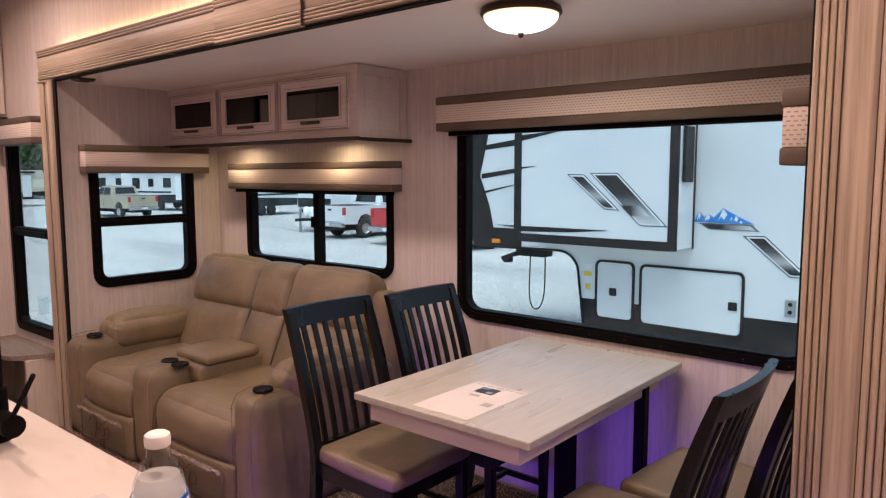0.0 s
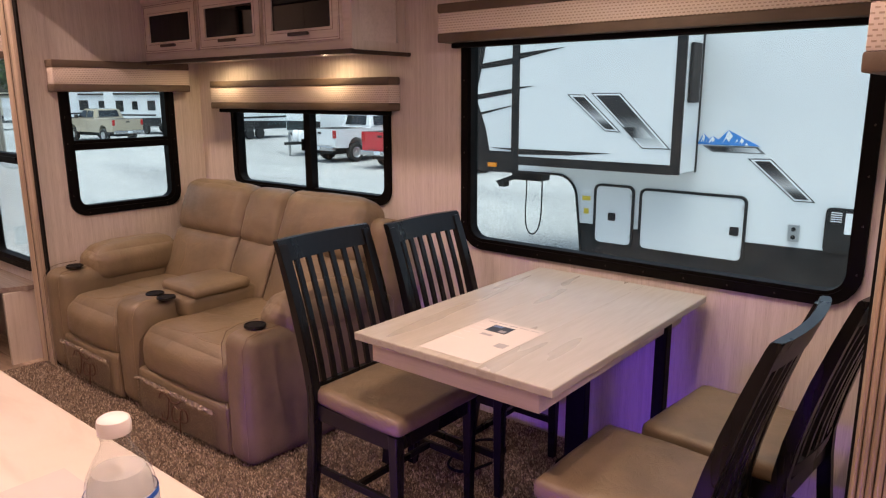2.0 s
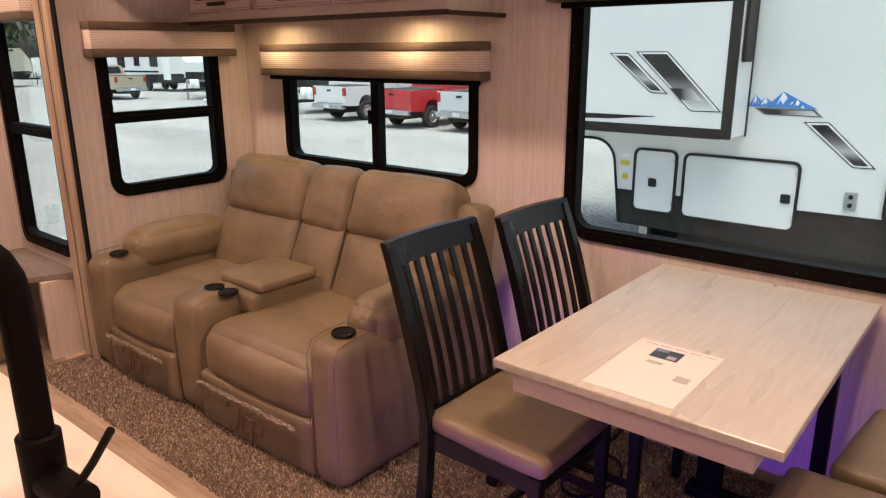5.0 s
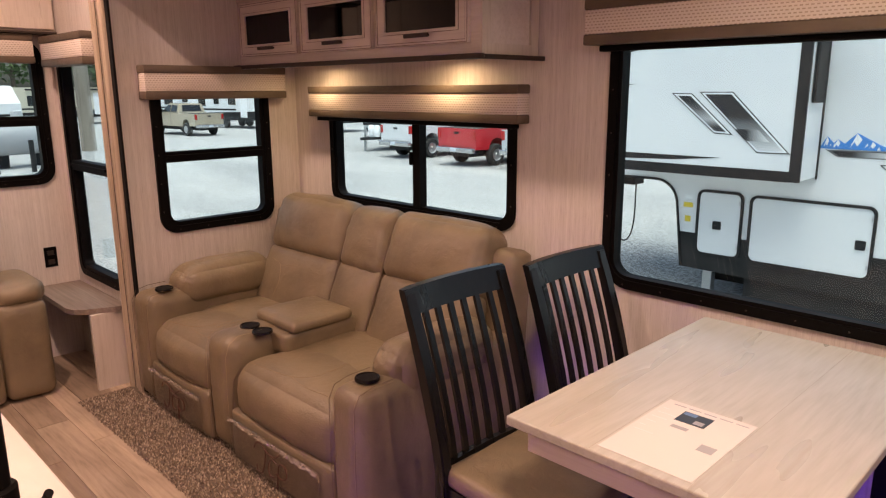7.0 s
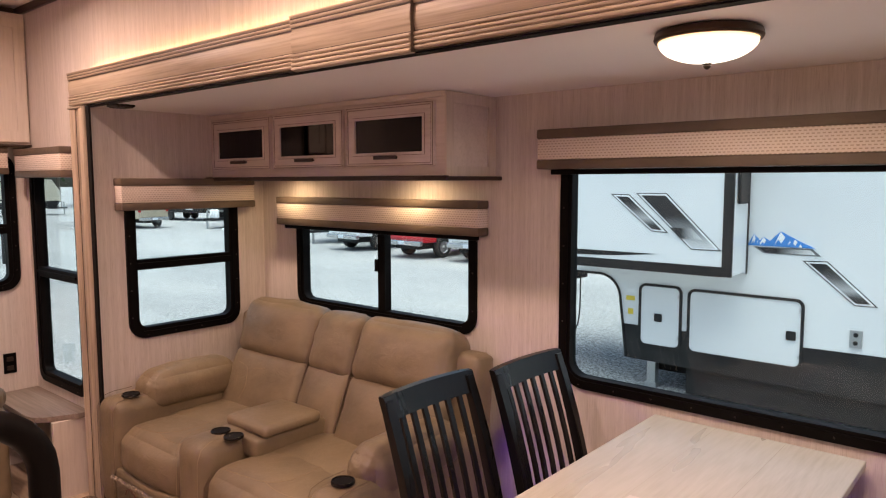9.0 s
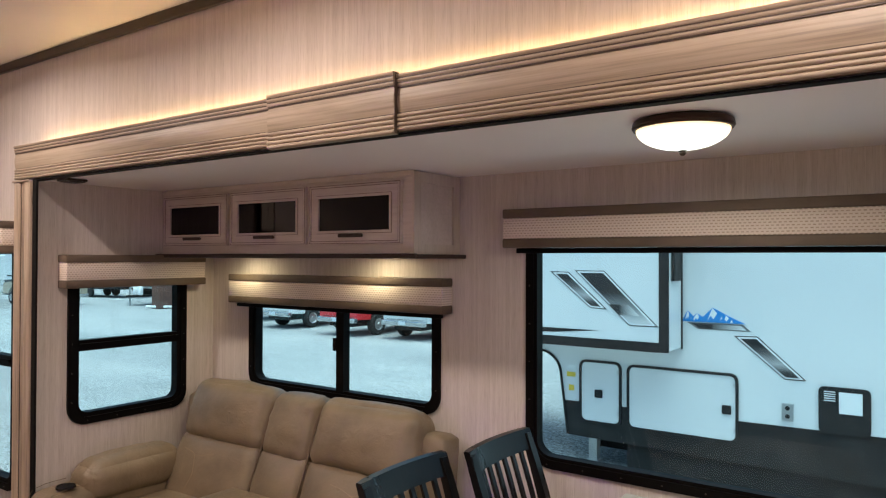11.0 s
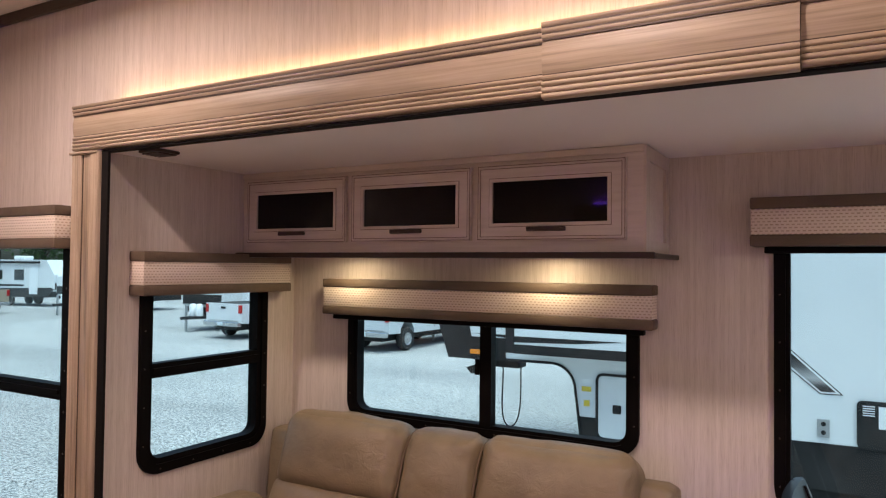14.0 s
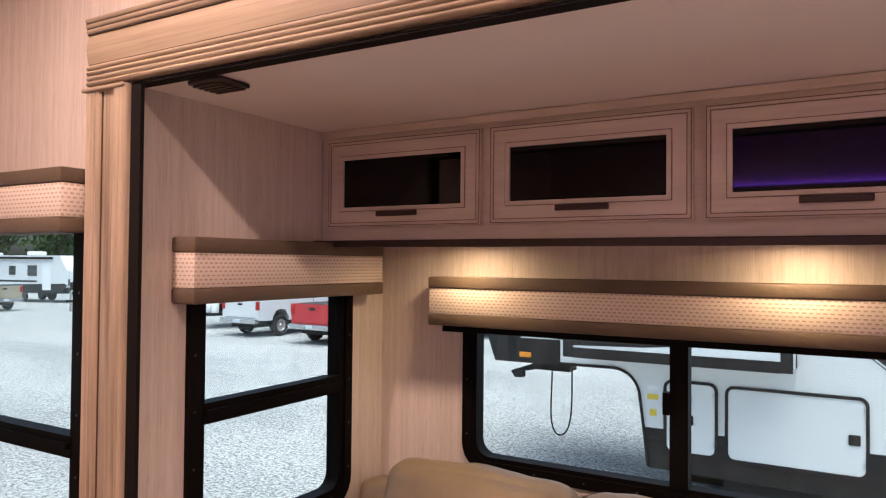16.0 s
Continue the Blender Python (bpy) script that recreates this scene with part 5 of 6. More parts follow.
part("bottom_trim", boxed(XR + 0.001, -5.180, 0.20, YS - 0.001, 1.894, 1.9045), "bronze", wc)

# ---- outside: ground ----
ZG = -1.15
M["gravel"] = material("grey_gravel", (0.36, 0.36, 0.35), 0.95)
v_ = coords(M["gravel"])
f1 = noise_tex(M["gravel"], v_, 21.0, 6.0, 0.85)
f2 = noise_tex(M["gravel"], coords(M["gravel"], (0.25, 1.0, 1)), 0.22, 5.0, 0.65, 0.6)
c1_ = ramp(M["gravel"], f1, [(0.40, (0.07, 0.07, 0.075)), (0.49, (0.275, 0.28, 0.285)), (0.58, (0.53, 0.535, 0.54))])
c2_ = ramp(M["gravel"], f2, [(0.32, (0.74, 0.74, 0.74)), (0.55, (1.0, 1.0, 0.99)), (0.75, (1.12, 1.09, 1.04))])
base(M["gravel"], mix(M["gravel"], c1_, c2_, 1.0, "MULTIPLY"))
bump(M["gravel"], f1, 0.6, 0.02)
solid("ground", boxed(-420, 300, -300, 420, ZG - 0.5, ZG), "gravel", "pale grey gravel yard with tyre-worn patches", "ground")

M["gelcoat"] = material("white_gelcoat", (0.74, 0.76, 0.77), 0.22, 0.0, 0.3)
base(M["gelcoat"], ramp(M["gelcoat"], noise_tex(M["gelcoat"], coords(M["gelcoat"]), 0.8, 4.0), [(0.3, (0.71, 0.73, 0.745)), (0.7, (0.77, 0.785, 0.79))]))
M["charcoal"] = material("charcoal_panel", (0.024, 0.024, 0.025), 0.55, spec=0.15)
base(M["charcoal"], ramp(M["charcoal"], noise_tex(M["charcoal"], coords(M["charcoal"]), 3.0, 5.0), [(0.3, (0.016, 0.016, 0.017)), (0.7, (0.032, 0.031, 0.031))]))
M["amber"] = material("amber_lens", (0.75, 0.25, 0.02), 0.2)
M["yellow"] = material("yellow_sticker", (0.75, 0.55, 0.05), 0.5)
M["blue_vinyl"] = material("blue_vinyl", (0.045, 0.23, 0.62), 0.35)
M["white_vinyl"] = material("white_vinyl", (0.82, 0.83, 0.84), 0.35)
M["galv"] = material("galvanised_steel", (0.45, 0.46, 0.47), 0.4, 0.8)


def faded(name, axis, lo, hi):
    """Black vinyl whose print fades to white along one axis."""
    m = material(name, (0.02, 0.02, 0.02), 0.35)
    n, l, b = nodes_of(m)
    tc, sp = n.new("ShaderNodeTexCoord"), n.new("ShaderNodeSeparateXYZ")
    l.new(tc.outputs["Generated"], sp.inputs[0])
    base(m, ramp(m, sp.outputs[axis], [(lo, (0.02, 0.021, 0.023)), (hi, (0.70, 0.72, 0.73))]))
    return m


M["fade_in"] = faded("black_fading_vinyl", 0, 0.35, 1.0)
M["fade_z"] = material("black_fade_upward", (0.02, 0.02, 0.02), 0.35)
n_, l_, q_ = nodes_of(M["fade_z"])
tc_, sp_ = n_.new("ShaderNodeTexCoord"), n_.new("ShaderNodeSeparateXYZ")
l_.new(tc_.outputs["Generated"], sp_.inputs[0])
base(M["fade_z"], ramp(M["fade_z"], sp_.outputs[2], [(0.0, (0.62, 0.64, 0.65)), (0.28, (0.25, 0.26, 0.27)), (0.6, (0.02, 0.021, 0.023))]))


M["fade_mid"] = material("black_vinyl_pale_middle", (0.02, 0.02, 0.02), 0.35)
n_, l_, q_ = nodes_of(M["fade_mid"])
tc_, sp_ = n_.new("ShaderNodeTexCoord"), n_.new("ShaderNodeSeparateXYZ")
l_.new(tc_.outputs["Generated"], sp_.inputs[0])
base(M["fade_mid"], ramp(M["fade_mid"], sp_.outputs[2], [(0.0, (0.015, 0.016, 0.018)), (0.14, (0.05, 0.052, 0.055)), (0.34, (0.42, 0.43, 0.44)), (0.62, (0.10, 0.10, 0.105)), (0.85, (0.015, 0.016, 0.018))]))
M["grey_vinyl"] = material("grey_vinyl", (0.16, 0.165, 0.17), 0.35)


def fifth_wheel():
    YW, YO = 9.131, 8.545
    th = thing("travel_trailer", (-2.0, 10.0, ZG), "large white fifth-wheel trailer with charcoal trim parked alongside", "trailer")
    fn = lambda u, v, d: (u, d, v)
    arc = [(-5.13 - 0.33 * (1 - math.sin(a)), 0.39 - 0.33 * (1 - math.cos(a))) for a in [math.pi / 2 * k / 8 for k in range(9)]]
    outline = [(-7.0, 0.37)] + arc + [(-5.03, -0.74), (4.5, -0.87), (4.5, 2.95), (-6.4, 2.95), (-7.20, 1.9), (-7.26, 1.1)]
    part("body", prism(bmesh.new(), outline, fn, YW, YW + 2.45), "gelcoat", th)
    # charcoal front cap and skirt
    cap = part("front_cap", prism(bmesh.new(), [(-7.05, 0.36), (-6.14, 0.36), (-6.14, 0.68), (-6.68, 0.68), (-6.76, 1.03), (-6.95, 1.50), (-6.82, 2.02), (-6.70, 2.55), (-6.92, 2.55), (-7.25, 1.9), (-7.31, 1.1)], fn, YW - 0.012, YW + 2.46), "charcoal", th, "charcoal moulded front cap")
    part("marker_light", boxed(-6.69, -6.53, YW - 0.035, YW - 0.012, 0.435, 0.50, bevel=0.006), "amber", cap, "amber marker light")
    part("skirt", prism(bmesh.new(), [(-5.085, -0.28), (-5.025, -0.75), (4.5, -0.88), (4.5, -0.245), (-0.97, -0.25), (-2.78, -0.272)], fn, YW - 0.008, YW + 0.03), "charcoal", th, "charcoal skirt panel")
    tb = bmesh.new()
    tube(tb, [(-6.13, YW - 0.012, 0.387)] + [(u, YW - 0.012, v) for u, v in arc] + [(-5.085, YW - 0.012, -0.28), (-5.03, YW - 0.012, -0.74)], 0.018, 8)
    part("edge_trim", tb, "charcoal", th, "black edge trim", True)
    # slide-out box
    so = part("slide_out", boxed(-5.82, -3.455, YO, YW - 0.0005, 0.575, 2.75), "gelcoat", th)
    for a, b, s, e in ((-5.88, -5.76, 0.56, 2.75), (-3.56, -3.445, 0.56, 2.75)):
        part("slide_trim", boxed(a, b, YO - 0.014, YO + 0.03, s, e, bevel=0.004), "charcoal", so)
    part("slide_trim", boxed(-5.7595, -3.5605, YO - 0.013, YO + 0.03, 0.555, 0.675, bevel=0.004), "charcoal", so)
    part("slide_flange", boxed(-3.4545, -3.447, YW - 0.05, YW - 0.001, 0.55, 2.8), "charcoal", so)
    part("awning_arm", boxed(-3.4445, -3.405, YO + 0.12, YO + 0.40, 1.42, 2.12, bevel=0.012), "charcoal", so, "dark awning bracket")
    # baggage doors
    for a, b, s, e, hx, hz in ((-4.85, -4.25, -0.55, 0.31, -4.57, -0.14), (-4.175, -2.78, -0.555, 0.297, -2.915, -0.15)):
        d = part("baggage_door", prism(bmesh.new(), rounded(a + 0.035, b - 0.035, s + 0.035, e - 0.035, 0.07), fn, YW - 0.016, YW - 0.0085), "gelcoat", th)
        part("door_frame", ring(bmesh.new(), rounded(a, b, s, e, 0.095), rounded(a + 0.032, b - 0.032, s + 0.032, e - 0.032, 0.07), fn, YW - 0.0005, YW - 0.028), "charcoal", d, smooth=True, sharp=30)
        part("latch", boxed(hx - 0.055, hx + 0.055, YW - 0.034, YW - 0.016, hz - 0.055, hz + 0.055, bevel=0.012), "charcoal", d, "black latch")
        for z in (s + 0.16, e - 0.14):
            part("hinge", boxed(b - 0.055, b - 0.040, YW - 0.030, YW - 0.016, z - 0.02, z + 0.02), "galv", d)
    part("outlet_box", boxed(-2.30, -2.175, YW - 0.03, YW - 0.0005, -0.195, 0.01, bevel=0.006), "galv", th, "grey outdoor outlet cover")
    for z in (-0.14, -0.045):
        part("outlet_socket", lathe(bmesh.new(), [(0.0, 0.0), (0.026, 0.0), (0.026, 0.006), (0.0, 0.006)], (-2.237, YW - 0.032, z), 12, Euler((radians(90), 0, 0))), "charcoal", th)
    port = part("utility_panel", prism(bmesh.new(), rounded(-1.915, -1.40, -0.275, 0.25, 0.06), fn, YW - 0.03, YW - 0.0005), "charcoal", th, "black utility panel")
    part("panel_label", boxed(-1.71, -1.48, YW - 0.034, YW - 0.0305, -0.04, 0.20), "white_vinyl", port)
    for k in range(5):
        part("label_line", boxed(-1.86, -1.745, YW - 0.034, YW - 0.0305, 0.09 + 0.025 * k, 0.101 + 0.025 * k), "white_vinyl", port)
    for x, z, w, h, c in ((-4.98, 0.085, 0.065, 0.065, "yellow"), (-4.975, -0.10, 0.04, 0.08, "yellow"), (-4.98, 0.19, 0.06, 0.05, "white_vinyl")):
        part("sticker", boxed(x - w, x + w, YW - 0.0035, YW - 0.0002, z - h / 2, z + h / 2), c, th)
    # decals
    def decal(name, pts, y, mat, off=0.004):
        return part(name, prism(bmesh.new(), pts, fn, y - off, y - 0.0004), mat, th)
    def inset(pts, w):
        """The outline moved inwards by w on every side."""
        n, out = len(pts), []
        area = sum(pts[i][0] * pts[(i + 1) % n][1] - pts[(i + 1) % n][0] * pts[i][1] for i in range(n))
        sg = 1 if area > 0 else -1
        for i in range(n):
            p, c, q = Vector(pts[i - 1]), Vector(pts[i]), Vector(pts[(i + 1) % n])
            e, f = (c - p).normalized(), (q - c).normalized()
            ne, nf = Vector((-e.y, e.x)) * sg, Vector((-f.y, f.x)) * sg
            m = (ne + nf) / (1 + ne.dot(nf))
            out.append(tuple(c + m * w))
        return out
    for tl, tr, br, bl, y in (((-5.01, 1.525), (-4.75, 1.52), (-4.22, 1.05), (-4.445, 1.06), YO), ((-4.66, 1.54), (-4.257, 1.54), (-3.57, 0.865), (-3.93, 0.86), YO), ((-2.83, 0.755), (-2.565, 0.765), (-2.04, 0.285), (-2.27, 0.28), YW)):
        outline = [tl, tr, br, bl]
        wide = tr[0] - tl[0] > 0.37
        decal("stripe_border", [tl, tr, br, bl], y, "charcoal")
        decal("stripe_line", inset(outline, 0.011), y, "white_vinyl", 0.008)
        decal("stripe_fill", inset(outline, 0.030), y, "fade_z" if wide else "fade_mid", 0.012)
    decal("stripe_fill", [(-4.20, 1.12), (-3.93, 1.12), (-3.80, 0.99), (-4.06, 0.99)], YO, "fade_in", 0.016)
    decal("stripe_border", [(-3.39, 0.893), (-2.73, 0.895), (-2.63, 0.815), (-3.26, 0.815)], YW, "grey_vinyl")
    decal("stripe_fill", [(-3.33, 0.882), (-2.75, 0.882), (-2.69, 0.827), (-3.24, 0.827)], YW, "fade_in", 0.008)
    decal("swoosh", [(-5.76, 0.70), (-4.95, 0.725), (-4.34, 0.78), (-5.76, 0.78)], YO, "charcoal")
    decal("swoosh", [(-5.76, 2.00), (-5.05, 2.13), (-5.76, 2.08)], YO, "charcoal")
    decal("swoosh", [(-5.76, 1.60), (-5.50, 1.64), (-5.76, 1.63)], YO, "charcoal")
    decal("swoosh", [(-6.95, 1.90), (-5.90, 2.00), (-5.90, 2.10), (-6.9, 1.98)], YW, "charcoal")
    decal("swoosh", [(-6.92, 1.45), (-5.90, 1.60), (-5.90, 1.66), (-6.92, 1.53)], YW, "charcoal")
    decal("swoosh", [(-6.85, 1.22), (-6.05, 1.41), (-6.85, 1.26)], YW, "charcoal")
    decal("swoosh", [(-6.66, 0.73), (-5.90, 0.67), (-5.90, 0.73)], YW, "charcoal")
    # plain blue and white peaks
    for k, (a, p, b, hgt) in enumerate(((-3.46, -3.385, -3.25, 0.14), (-3.38, -3.27, -3.10, 0.11), (-3.26, -3.08, -2.72, 0.185), (-3.02, -2.92, -2.70, 0.10))):
        decal("peak", [(a, 0.905), (p, 0.905 + hgt), (b, 0.905)], YW, "blue_vinyl", 0.004 + 0.004 * k)
        w_ = b - a
        decal("peak_snow", [(a + 0.24 * w_, 0.905 + 0.30 * hgt), (p, 0.905 + 0.97 * hgt), (p + 0.10 * w_, 0.905 + 0.62 * hgt), (p + 0.02 * w_, 0.905 + 0.22 * hgt), (p - 0.04 * w_, 0.905 + 0.46 * hgt), (p - 0.12 * w_, 0.905 + 0.12 * hgt)], YW, "white_vinyl", 0.006 + 0.004 * k)
        decal("peak_snow", [(p + 0.14 * w_, 0.905 + 0.05 * hgt), (p + 0.20 * w_, 0.905 + 0.42 * hgt), (p + 0.26 * w_, 0.905 + 0.05 * hgt)], YW, "white_vinyl", 0.006 + 0.004 * k)
    # pin box, cable, landing gear and chassis
    pin = part("pin_box", boxed(-6.98, -6.40, 10.20, 10.50, 0.11, 0.26, bevel=0.02), "charcoal", th, "black pin box")
    part("pin_arm", prism(bmesh.new(), [(-7.36, 0.05), (-6.98, 0.19), (-6.96, 0.10), (-7.18, 0.05), (-7.18, -0.04), (-7.29, -0.04)], lambda u, v, d: (u, d, v), 10.28, 10.42), "charcoal", pin)
    part("hanger", boxed(-6.72, -6.50, 10.24, 10.46, 0.24, 0.38), "charcoal", pin)
    tb = bmesh.new()
    tube(tb, [(-6.52 + 0.15 * math.cos(a) - 0.03 * math.sin(a) + 0.02 * math.sin(a * 2), 10.2, 0.13 - 0.92 * math.sin(a) ** 0.5) for a in [math.pi * (0.5 - 0.5 * math.cos(math.pi * k / 30)) for k in range(31)]], 0.012, 6)
    part("cable", tb, "rubber", th, "hanging black cable loop", True)
    for x in (-4.72,):
        for y in (9.33, 11.33):
            part("landing_leg", boxed(x - 0.06, x + 0.06, y - 0.06, y + 0.06, -1.09, -0.7), "galv", th)
            part("landing_foot", boxed(x - 0.085, x + 0.085, y - 0.085, y + 0.085, ZG, -1.085), "galv", th)
    # one dark box for the trailer's belly and the shade beneath it
    part("underbelly", boxed(-4.2, 4.4, 9.20, 9.42, -1.12, -0.76), "charcoal", th, "dark box for the belly and the shade behind the skirt")
    part("chassis", boxed(-4.8, 4.4, 9.43, 11.2, -0.93, -0.73), "rubber", th, "dark chassis")
    for x in (1.6, 2.5):
        for y in (9.28, 11.38):
            part("wheel", lathe(bmesh.new(), [(0.0, -0.11), (0.36, -0.11), (0.39, -0.06), (0.39, 0.06), (0.36, 0.11), (0.0, 0.11)], (x, y, ZG + 0.39), 28, Euler((radians(90), 0, 0))), "rubber", th, smooth=True)
    return th


fifth_wheel()

# ---- parked pickups ----
M["tyre"] = material("tyre_rubber", (0.02, 0.02, 0.02), 0.85)
M["rim_metal"] = material("alloy_rim", (0.45, 0.45, 0.46), 0.3, 0.8)
M["carglass"] = material("dark_car_glass", (0.015, 0.018, 0.02), 0.05)
M["bumper"] = material("chrome_bumper", (0.55, 0.56, 0.57), 0.25, 0.9)
M["tail"] = material("red_tail_lens", (0.42, 0.02, 0.02), 0.2)
M["under"] = material("dark_underbody", (0.02, 0.02, 0.02), 0.9)
M["plate"] = material("licence_plate", (0.55, 0.60, 0.66), 0.5)
PAINT = {"tan": (0.40, 0.34, 0.25), "white": (0.70, 0.71, 0.72), "red": (0.52, 0.02, 0.03), "silver": (0.56, 0.58, 0.60)}
for k_, c_ in PAINT.items():
    M["paint_" + k_] = material(k_ + "_car_paint", c_, 0.25, 0.0, 0.6)


def pickup(paint, x, y, heading, label):
    """A crew-cab pickup; it faces local +x, tailgate at local x = 0."""
    th = thing("pickup_truck", (0, 0, 0), label, "pickup truck", "parked pickups")
    p = "paint_" + paint
    side = lambda u, v, d: (u, d, v)
    z0 = 0.62
    bodyp = [(0.02, z0), (0.70, z0 - 0.02), (0.72, z0 + 0.12), (0.86, z0 + 0.32), (1.10, z0 + 0.40), (1.36, z0 + 0.34), (1.52, z0 + 0.12), (1.56, z0 - 0.05),
             (4.15, z0 - 0.05), (4.18, z0 + 0.12), (4.32, z0 + 0.32), (4.56, z0 + 0.40), (4.82, z0 + 0.34), (4.98, z0 + 0.12), (5.02, z0), (5.55, z0), (5.62, 1.05), (5.55, 1.28), (4.25, 1.38), (3.95, 1.40), (1.95, 1.40), (1.92, 1.36), (0.0, 1.36)]
    body = part("body", prism(bmesh.new(), bodyp, side, -0.97, 0.97), p, th)
    bmesh_cab = bmesh.new()
    rows = []
    for (u, v, w) in ((1.95, 1.39, 0.94), (2.10, 1.93, 0.78), (3.35, 1.97, 0.78), (4.15, 1.39, 0.93)):
        rows.append((bmesh_cab.verts.new((u, -w, v)), bmesh_cab.verts.new((u, w, v))))
    for a, b in zip(rows, rows[1:]):
        bmesh_cab.faces.new((a[0], a[1], b[1], b[0]))
    bmesh_cab.faces.new([r[0] for r in rows])
    bmesh_cab.faces.new([r[1] for r in rows][::-1])
    bmesh_cab.faces.new((rows[0][0], rows[3][0], rows[3][1], rows[0][1]))
    bmesh.ops.bevel(bmesh_cab, geom=list(bmesh_cab.edges), offset=0.05, segments=2, affect="EDGES")
    cab_ = part("cab", bmesh_cab, p, th)
    part("bed_floor", boxed(0.10, 1.90, -0.82, 0.82, 1.361, 1.366), "under", body)
    rw = bmesh.new()
    prism(rw, [(-0.66, 1.47), (0.66, 1.47), (0.60, 1.86), (-0.60, 1.86)], lambda u, v, d: (1.955 + 0.278 * (v - 1.39) - d, u, v), 0.0, 0.012)
    part("rear_window", rw, "carglass", cab_)
    for s in (-1, 1):
        for pts in ([(2.16, 1.46), (2.22, 1.84), (2.86, 1.87), (2.86, 1.46)], [(2.96, 1.46), (2.96, 1.87), (3.34, 1.87), (3.92, 1.46)]):
            bm = bmesh.new()
            prism(bm, pts, lambda u, v, d: (u, s * (0.955 - 0.288 * (v - 1.39) + d), v), 0.0, 0.012)
            part("side_window", bm, "carglass", cab_)
        part("tail_light", boxed(-0.025, 0.06, s * 0.90 - 0.075, s * 0.90 + 0.075, 1.0, 1.32, bevel=0.015), "tail", body, "red tail light")
        for u in (1.12, 4.58):
            wh = part("wheel", lathe(bmesh.new(), [(0.0, -0.13), (0.36, -0.13), (0.40, -0.08), (0.40, 0.08), (0.36, 0.13), (0.23, 0.13), (0.22, 0.10)], (u, s * 0.87, 0.40), 24, Euler((radians(-90 * s), 0, 0))), "tyre", th, smooth=True)
            part("rim", lathe(bmesh.new(), [(0.0, 0.145), (0.05, 0.145), (0.07, 0.115), (0.19, 0.105), (0.225, 0.132), (0.22, 0.10)], (u, s * 0.87, 0.40), 10, Euler((radians(-90 * s), 0, 0))), "rim_metal", wh)
        part("mirror", boxed(3.75, 3.87, s * 1.08 - 0.10, s * 1.08 + 0.10, 1.40, 1.62, bevel=0.03), "under", cab_)
        part("door_seam", boxed(2.89, 2.905, s * 0.972 - 0.003, s * 0.972 + 0.003, 0.68, 1.38), "under", body)
    part("tailgate_seam", boxed(-0.006, 0.0, -0.80, 0.80, 0.70, 0.715), "under", body)
    part("tailgate_handle", boxed(-0.02, 0.0, -0.12, 0.12, 1.16, 1.24, bevel=0.008), "under", body)
    part("rear_bumper", boxed(-0.16, 0.03, -0.95, 0.95, 0.50, 0.68, bevel=0.03), "bumper", th, "chrome rear bumper")
    part("licence_plate", boxed(-0.172, -0.160, -0.15, 0.15, 0.54, 0.66), "plate", th)
    part("front_bumper", boxed(5.50, 5.72, -0.95, 0.95, 0.50, 0.72, bevel=0.04), "bumper", th)
    part("underbody", boxed(0.15, 5.3, -0.60, 0.60, 0.34, 0.60), "under", th)
    th.matrix_basis = pose(x, y, ZG, 0, 0, heading)
    return th


pickup("white", -22.66, 19.49, 88, "white pickup truck parked tail-out on the gravel")
pickup("red", -18.72, 18.96, 88, "red pickup truck parked tail-out on the gravel")
pickup("silver", -15.88, 19.27, 89, "silver pickup truck parked tail-out on the gravel")
pickup("tan", -42.20, 21.39, 184, "tan pickup truck parked beside the gravel yard")


